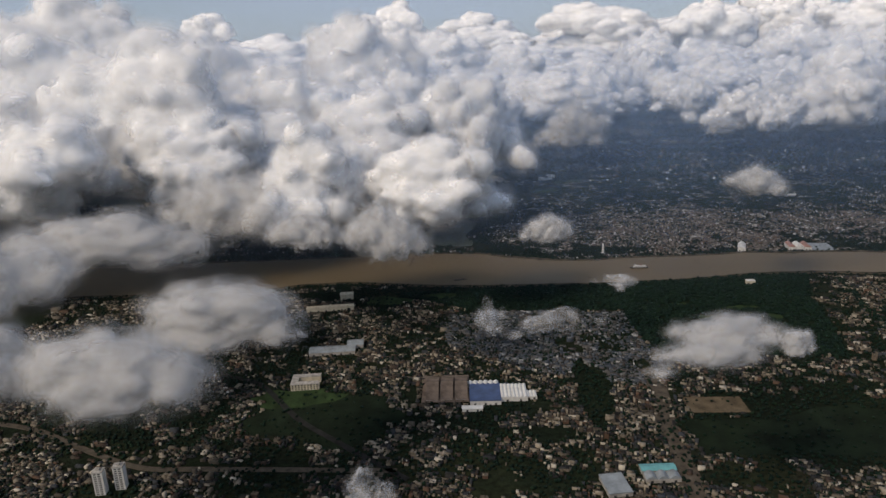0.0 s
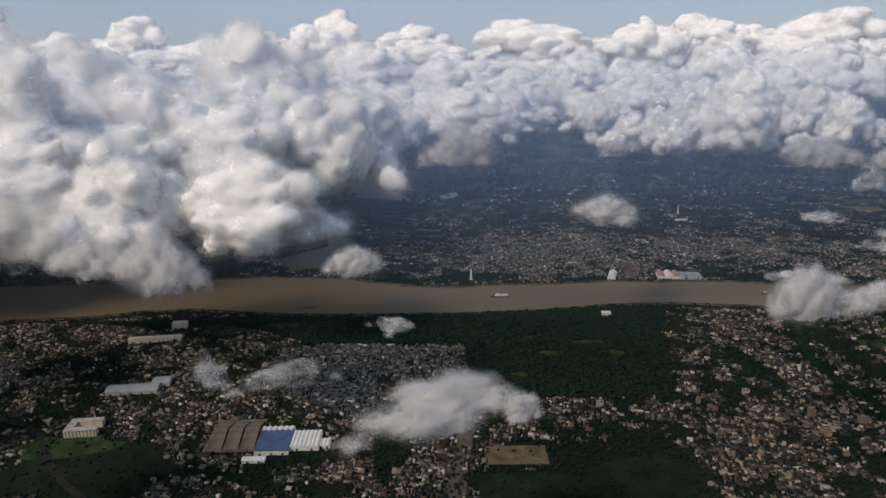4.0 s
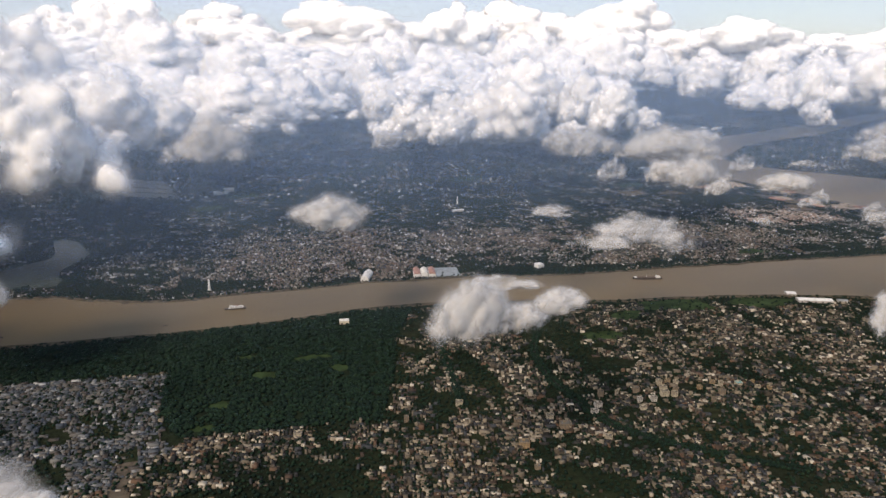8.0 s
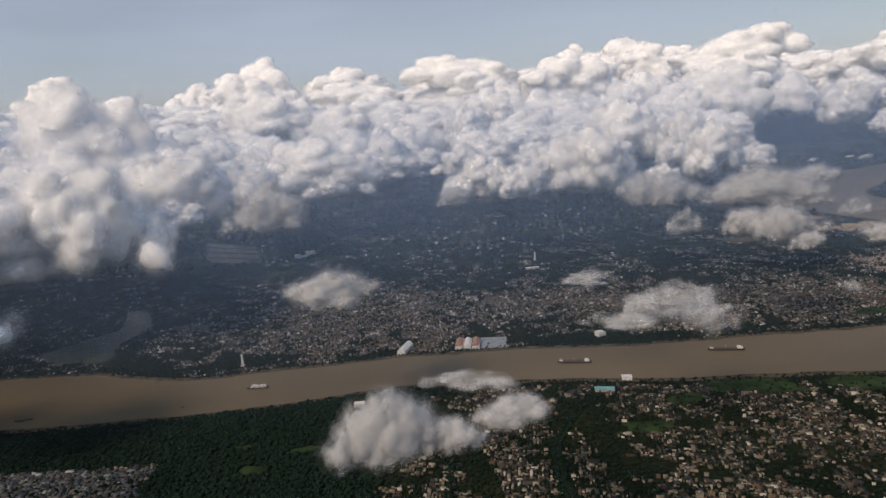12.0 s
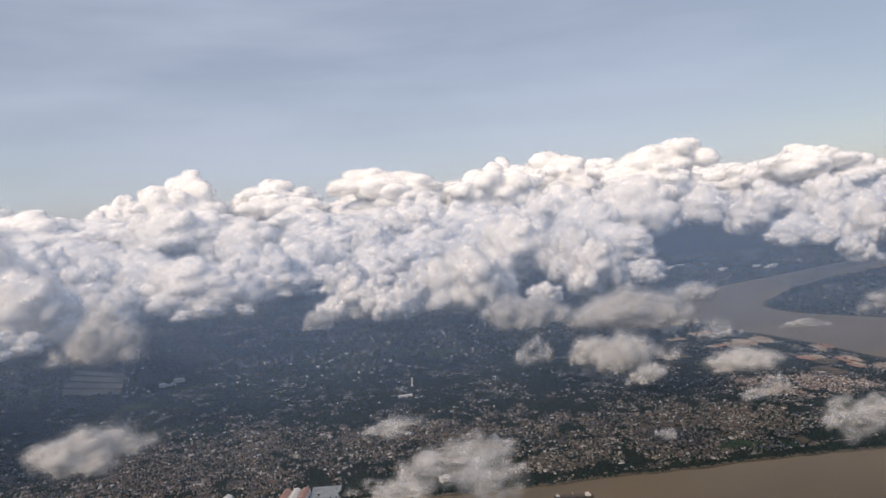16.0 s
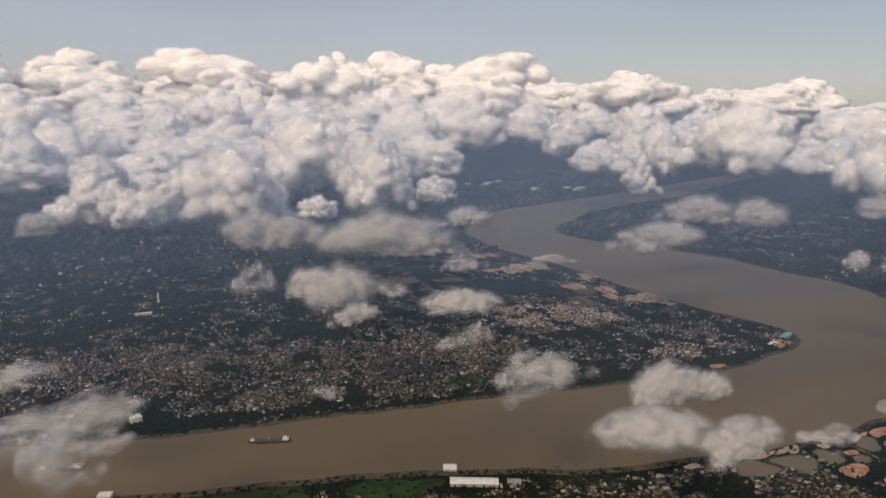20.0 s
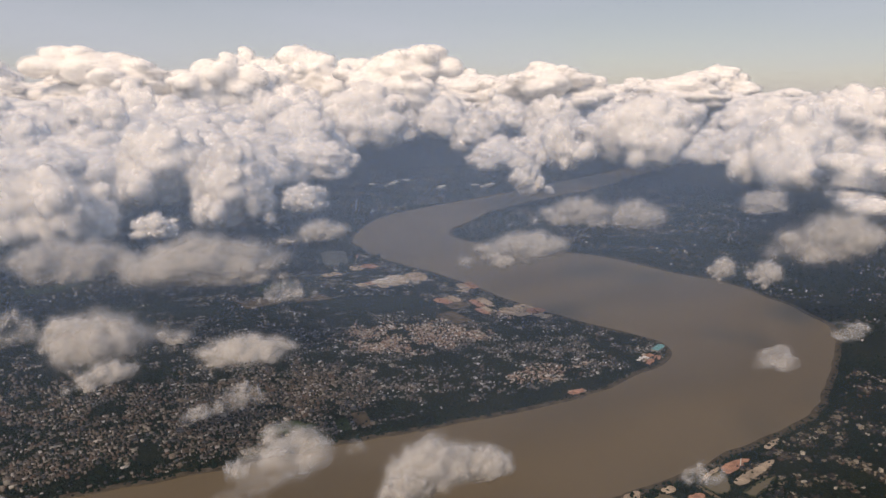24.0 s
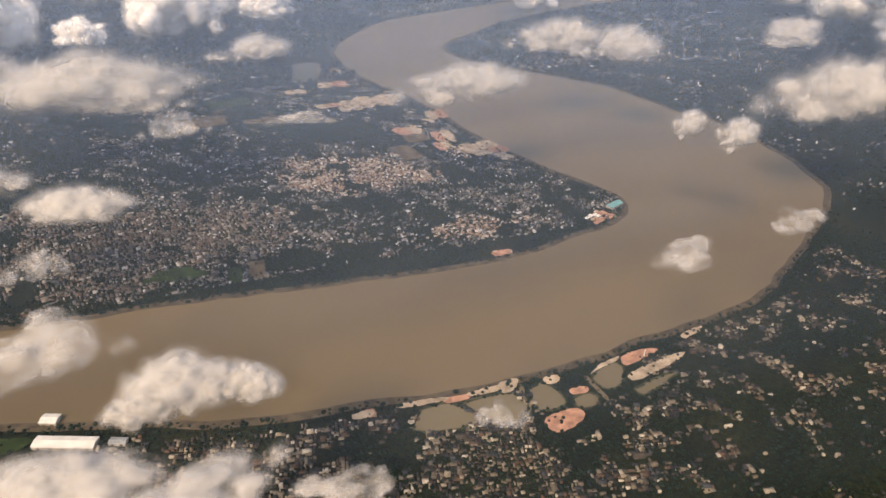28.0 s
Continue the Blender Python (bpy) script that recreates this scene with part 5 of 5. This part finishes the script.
def shells(name, source, co, no, offsets, materials, seed, wave=0.0):
    """Nested skins round a cloud, each uneven in its own way, in one mesh."""
    k = len(source.polygons)
    corners = np.array([tuple(p.vertices) for p in source.polygons], np.int32)
    n, vs, fs = len(co), [], []
    for i, off in enumerate(offsets):
        push = np.array([noise.noise((p[0] * 6 + seed + 7 * i, p[1] * 6, p[2] * 6 - 3 * i)) for p in co.tolist()])
        vs.append(co + no * (off + (wave or 0.72 * abs(offsets[-1] - offsets[0]) / len(offsets)) * push)[:, None])
        fs.append(corners + n * i)
    me = bpy.data.meshes.new(name)
    me.from_pydata(np.concatenate(vs).tolist(), [], np.concatenate(fs).tolist())
    for m in materials:
        me.materials.append(m)
    me.polygons.foreach_set("material_index", np.repeat(np.arange(len(offsets)) % len(materials), k).astype(np.int32))
    me.polygons.foreach_set("use_smooth", [True] * len(me.polygons))
    return me


CUMULUS, THIN, TOWERS, FAR, SOFT = [], [], [], [], []
for s in range(7):
    lobes = heap(100 + s, (0.20, 0.16), 0.30 + 0.07 * (s % 3), 24)
    src, co, no = cloud_skin(s * 3.7, lobes, 0.018)
    src2, co2, no2 = cloud_skin(s * 3.7, lobes, 0.027)
    core = skin_mesh("core", src, co - no * 0.012, M_CLOUD)
    CUMULUS.append((core, shells("soft_edge", src2, co2, no2, (-0.004, 0.008, 0.020, 0.034, 0.049, 0.066), M_EDGES, s, 0.008)))
    src, co, no = cloud_skin(s * 3.7, lobes, 0.020, 0.5)
    FAR.append((skin_mesh("core", src, co, M_FARCLOUD), shells("soft_edge", src2, co2, no2, (0.006, 0.016, 0.028, 0.042), M_EDGES[1:5], s, 0.008)))
for s in range(7):
    lobes = heap(150 + s, (0.24, 0.14), 0.20 + 0.06 * (s % 3), 17)
    src, co, no = cloud_skin(20 + s * 4.1, lobes, 0.030)
    offs = (-0.060, -0.038, -0.016, 0.006, 0.028, 0.052, 0.078, 0.106)
    SOFT.append(tuple(shells("puff_layer", src, co, no, offs[k:k + 2], M_SOFT[k:k + 2], s + 3 * k, 0.016) for k in (0, 2, 4, 6)))
for s in range(6):
    lobes = heap(200 + s, (0.27, 0.17), 0.12, 12, 0.04, 1)
    src, co, no = cloud_skin(40 + s * 2.9, lobes, 0.040)
    offs = (-0.03, 0.0, 0.03, 0.06)
    THIN.append(tuple(shells("vapour_layer", src, co, no, offs[k:k + 2], M_WISP[k:k + 2], s + 3 * k, 0.03) for k in (0, 2)))
for s in range(5):
    lobes = heap(300 + s, (0.20, 0.16), 0.66 + 0.12 * (s % 3), 34)
    src, co, no = cloud_skin(80 + s * 5.3, lobes, 0.022, 0.6)
    src2, co2, no2 = cloud_skin(80 + s * 5.3, lobes, 0.032)
    TOWERS.append((skin_mesh("core", src, co, M_FARCLOUD), shells("soft_edge", src2, co2, no2, (0.006, 0.014, 0.024), M_EDGES[2:5], s, 0.006)))


def cloud(kinds, x, y, z, w, d, h, label, group="cumulus clouds"):
    kind = kinds[int(rng.integers(0, len(kinds)))]
    ob = new("cloud")
    ob.location, ob.scale, ob.rotation_euler = (x, y, z), (w, d, h), (0, 0, radians(rng.uniform(-25, 25) + 180 * int(rng.integers(0, 2))))
    for me in kind:
        p = new(me.name.split(".")[0], me)
        p.parent = ob
    return tagged(ob, label, "cloud", group)


BASE = 104.0
# fair-weather clouds low over river and town: place, width, height
WEST_PUFFS = [(358, 406, 50, 68), (388, 411, 30, 37), (421, 427, 42, 31), (318, 672, 84, 53), (216, 1069, 113, 130), (51, 1194, 110, 66), (13, 1687, 151, 102), (538, 1228, 101, 150), (759, 1010, 98, 113), (770, 761, 83, 88), (718, 1227, 183, 199), (867, 944, 160, 97), (82, 518, 42, 45), (2, 651, 100, 87), (598, 352, 31, 35), (614, 343, 29, 38), (132, 302, 76, 33), (166, 299, 21, 23)]
MID_PUFFS = [(751, 790, 53, 72), (766, 716, 38, 51), (724, 1022, 93, 102), (833, 986, 68, 70), (885, 929, 80, 40), (837, 1207, 66, 55), (482, 1148, 58, 68), (518, 1246, 104, 141), (605, 1204, 111, 147), (684, 1491, 96, 135), (939, 1247, 136, 174), (1025, 1092, 86, 58), (856, 710, 69, 44), (912, 511, 52, 50), (935, 506, 30, 36), (893, 505, 30, 34)]
EAST_PUFFS = [(1402, 1045, 107, 87), (1451, 971, 98, 102), (1203, 888, 117, 75), (1500, 1313, 108, 110), (1000, 1386, 99, 114), (1073, 1339, 89, 74), (1741, 985, 128, 56), (1534, 732, 133, 121), (1356, 728, 44, 39), (1380, 693, 55, 41), (864, 469, 66, 41), (908, 449, 59, 33)]
FAR_PUFFS = [(346, 1600, 228, 99), (258, 1440, 156, 96), (-6, 1726, 162, 96), (534, 1400, 126, 131), (666, 1351, 134, 154), (667, 1746, 144, 128), (971, 1424, 156, 154), (1952, 2290, 288, 224), (1994, 2969, 312, 256)]
for x, y, w, h in WEST_PUFFS + MID_PUFFS + EAST_PUFFS + FAR_PUFFS:
    cloud(SOFT if y < 1150 else CUMULUS, x, y, BASE, w * (1.0 if y < 1150 else 0.94), w * 0.72, min(h, (1.35 if y < 700 else 0.92) * w), "small white cumulus with soft ragged edges over the town" if w < 90 else "white cumulus with rounded tops drifting over the plain")
# the heap that hangs over the river upstream
HEAP_WEST = [(-290, 780, 170, 96), (-210, 860, 150, 84), (-360, 860, 260, 160), (-384, 1200, 300, 220), (-560, 1000, 320, 200), (-700, 1320, 340, 240), (-560, 720, 240, 150), (-900, 1000, 360, 220), (-430, 700, 200, 110)]
HEAP_EAST = [(24, 1240, 190, 130), (-90, 1120, 220, 150), (-220, 980, 240, 150), (-100, 900, 180, 100), (30, 1010, 110, 70), (-150, 1400, 260, 190), (100, 1420, 150, 90)]
for x, y, w, h in HEAP_WEST + HEAP_EAST:
    cloud(CUMULUS, x, y, BASE - 6, w * 1.2, w * 1.05, h * 1.6, "large white cumulus heap with grey base over the river", "cumulus heap")
HEAP_BROW = [(-127, 629, 148, 154), (-18, 623, 151, 113), (34, 906, 163, 200), (-120, 1038, 230, 200), (-259, 1018, 137, 200)]
for x, y, w, h in HEAP_BROW:
    cloud(CUMULUS, x, y, BASE - 4, w * 1.05, w * 0.8, h, "bright knobbly brow of the cumulus heap over the river", "cumulus heap")
HEAP_SKIRT = [(-111, 538, 59, 97), (-191, 597, 119, 148), (-259, 516, 155, 84), (-276, 403, 89, 104), (-133, 351, 97, 59), (-161, 286, 94, 67), (-229, 297, 77, 84)]
for x, y, w, h in HEAP_SKIRT:
    cloud(SOFT, x, y, BASE - 4, w * 1.1, w * 0.85, min(h, w), "soft grey-white skirt of the cumulus heap over the near bank", "cumulus heap")
cloud(SOFT, -42, 478, BASE + 2, 62, 54, 84, "grey tail of cloud hanging below the heap", "cumulus heap")
# thin wisps
WEST_WISPS = [(406, 481, 38, 20), (558, 564, 58, 58), (577, 535, 39, 60), (527, 559, 43, 22), (109, 412, 30, 20), (23, 344, 17, 44), (62, 345, 41, 20), (703, 838, 32, 70), (843, 646, 24, 41), (853, 555, 60, 51), (716, 586, 15, 20), (584, 600, 71, 31), (564, 574, 42, 20), (596, 559, 35, 20), (929, 863, 31, 48)]
EAST_WISPS = [(543, 677, 40, 23), (819, 639, 20, 27), (852, 584, 43, 30), (824, 565, 16, 30), (1032, 455, 20, 30), (916, 856, 33, 46), (1032, 857, 45, 20), (1199, 541, 57, 25), (965, 441, 35, 20), (1302, 555, 51, 22), (411, 481, 45, 20), (538, 671, 53, 23), (584, 585, 68, 33), (532, 549, 37, 20), (-30, 200, 17, 29)]
for x, y, w, h in WEST_WISPS + EAST_WISPS:
    cloud(THIN, x, y, BASE, w * 1.1, w * 0.8, h, "thin torn wisp of cloud, half see-through", "cloud wisps")

# the cloud field that closes the view
def field(x0, x1, y0, y1, step, share, wide, tall, kinds, label):
    x, y = lattice(x0, x1, y0, y1, step, 0.3, 0.42)
    dens = field_noise(x, y, step * 3.2, 31.0)
    for px, py, dn in zip(x, y, dens):
        gap = py > 1000 and abs(px - (1180 + (py - 1300) * 0.62)) < (250 if py < 1700 else 190) + (py - 1300) * 0.10 and py < 2750
        below = py < 500 and py > 0.27 * px + 30
        if dn > share and not gap and not below:
            w = step * wide * rng.uniform(0.75, 1.3)
            cloud(kinds, px, py, BASE + rng.uniform(-6, 10), w, w * rng.uniform(0.75, 1.0), tall * rng.uniform(0.6, 1.35), label, "far cloud field")


field(-700, 2300, 1450, 2200, 150, -0.10, 1.25, 150, FAR, "grey-white cumulus of the far cloud field")
field(-1500, 3300, 2200, 3100, 250, -0.30, 1.35, 230, FAR, "grey-white cumulus of the far cloud field")
field(-2300, 5000, 3100, 4500, 430, -0.6, 1.5, 290, TOWERS, "towering bright cumulus on the horizon")
field(1900, 4500, 900, 2300, 300, 0.0, 1.1, 220, FAR, "grey-white cumulus of the far cloud field")
field(-2400, -900, 700, 2300, 330, -0.2, 1.3, 240, FAR, "grey-white cumulus of the far cloud field")
# unseen clouds under the flight line, added to cast shade on the near ground
field(-600, 1500, -700, 400, 170, -0.05, 1.0, 70, CUMULUS, "unseen cumulus added below the flight line for shade")
for x, y, w, h in ((-266, 3900, 560, 470), (-1300, 3900, 560, 400), (700, 3900, 640, 340), (1500, 3900, 560, 460), (1740, 3900, 640, 500), (2900, 3600, 560, 340)):
    cloud(TOWERS, x, y, BASE, w, w * 0.8, h, "tall sunlit cumulus tower rising above the cloud field", "far cloud field")

# ---- upright tinted sheets in place of haze over the distance ----
# each sheet adds a share of painted haze to what stands behind it
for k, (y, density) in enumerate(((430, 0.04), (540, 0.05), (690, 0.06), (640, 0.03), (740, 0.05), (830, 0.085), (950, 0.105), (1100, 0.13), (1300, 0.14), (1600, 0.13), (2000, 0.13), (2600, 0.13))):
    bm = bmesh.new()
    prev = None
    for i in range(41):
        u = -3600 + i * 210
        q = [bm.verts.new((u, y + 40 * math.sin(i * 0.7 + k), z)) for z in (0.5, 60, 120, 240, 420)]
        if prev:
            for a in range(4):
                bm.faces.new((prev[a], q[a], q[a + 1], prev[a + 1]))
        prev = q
    tagged(new("haze_bank", mesh_from("haze_bank", bm, haze_material("thin_haze", density, k < 3), True)), "upright blue-grey sheet standing in for haze", "haze", kind="stuff")
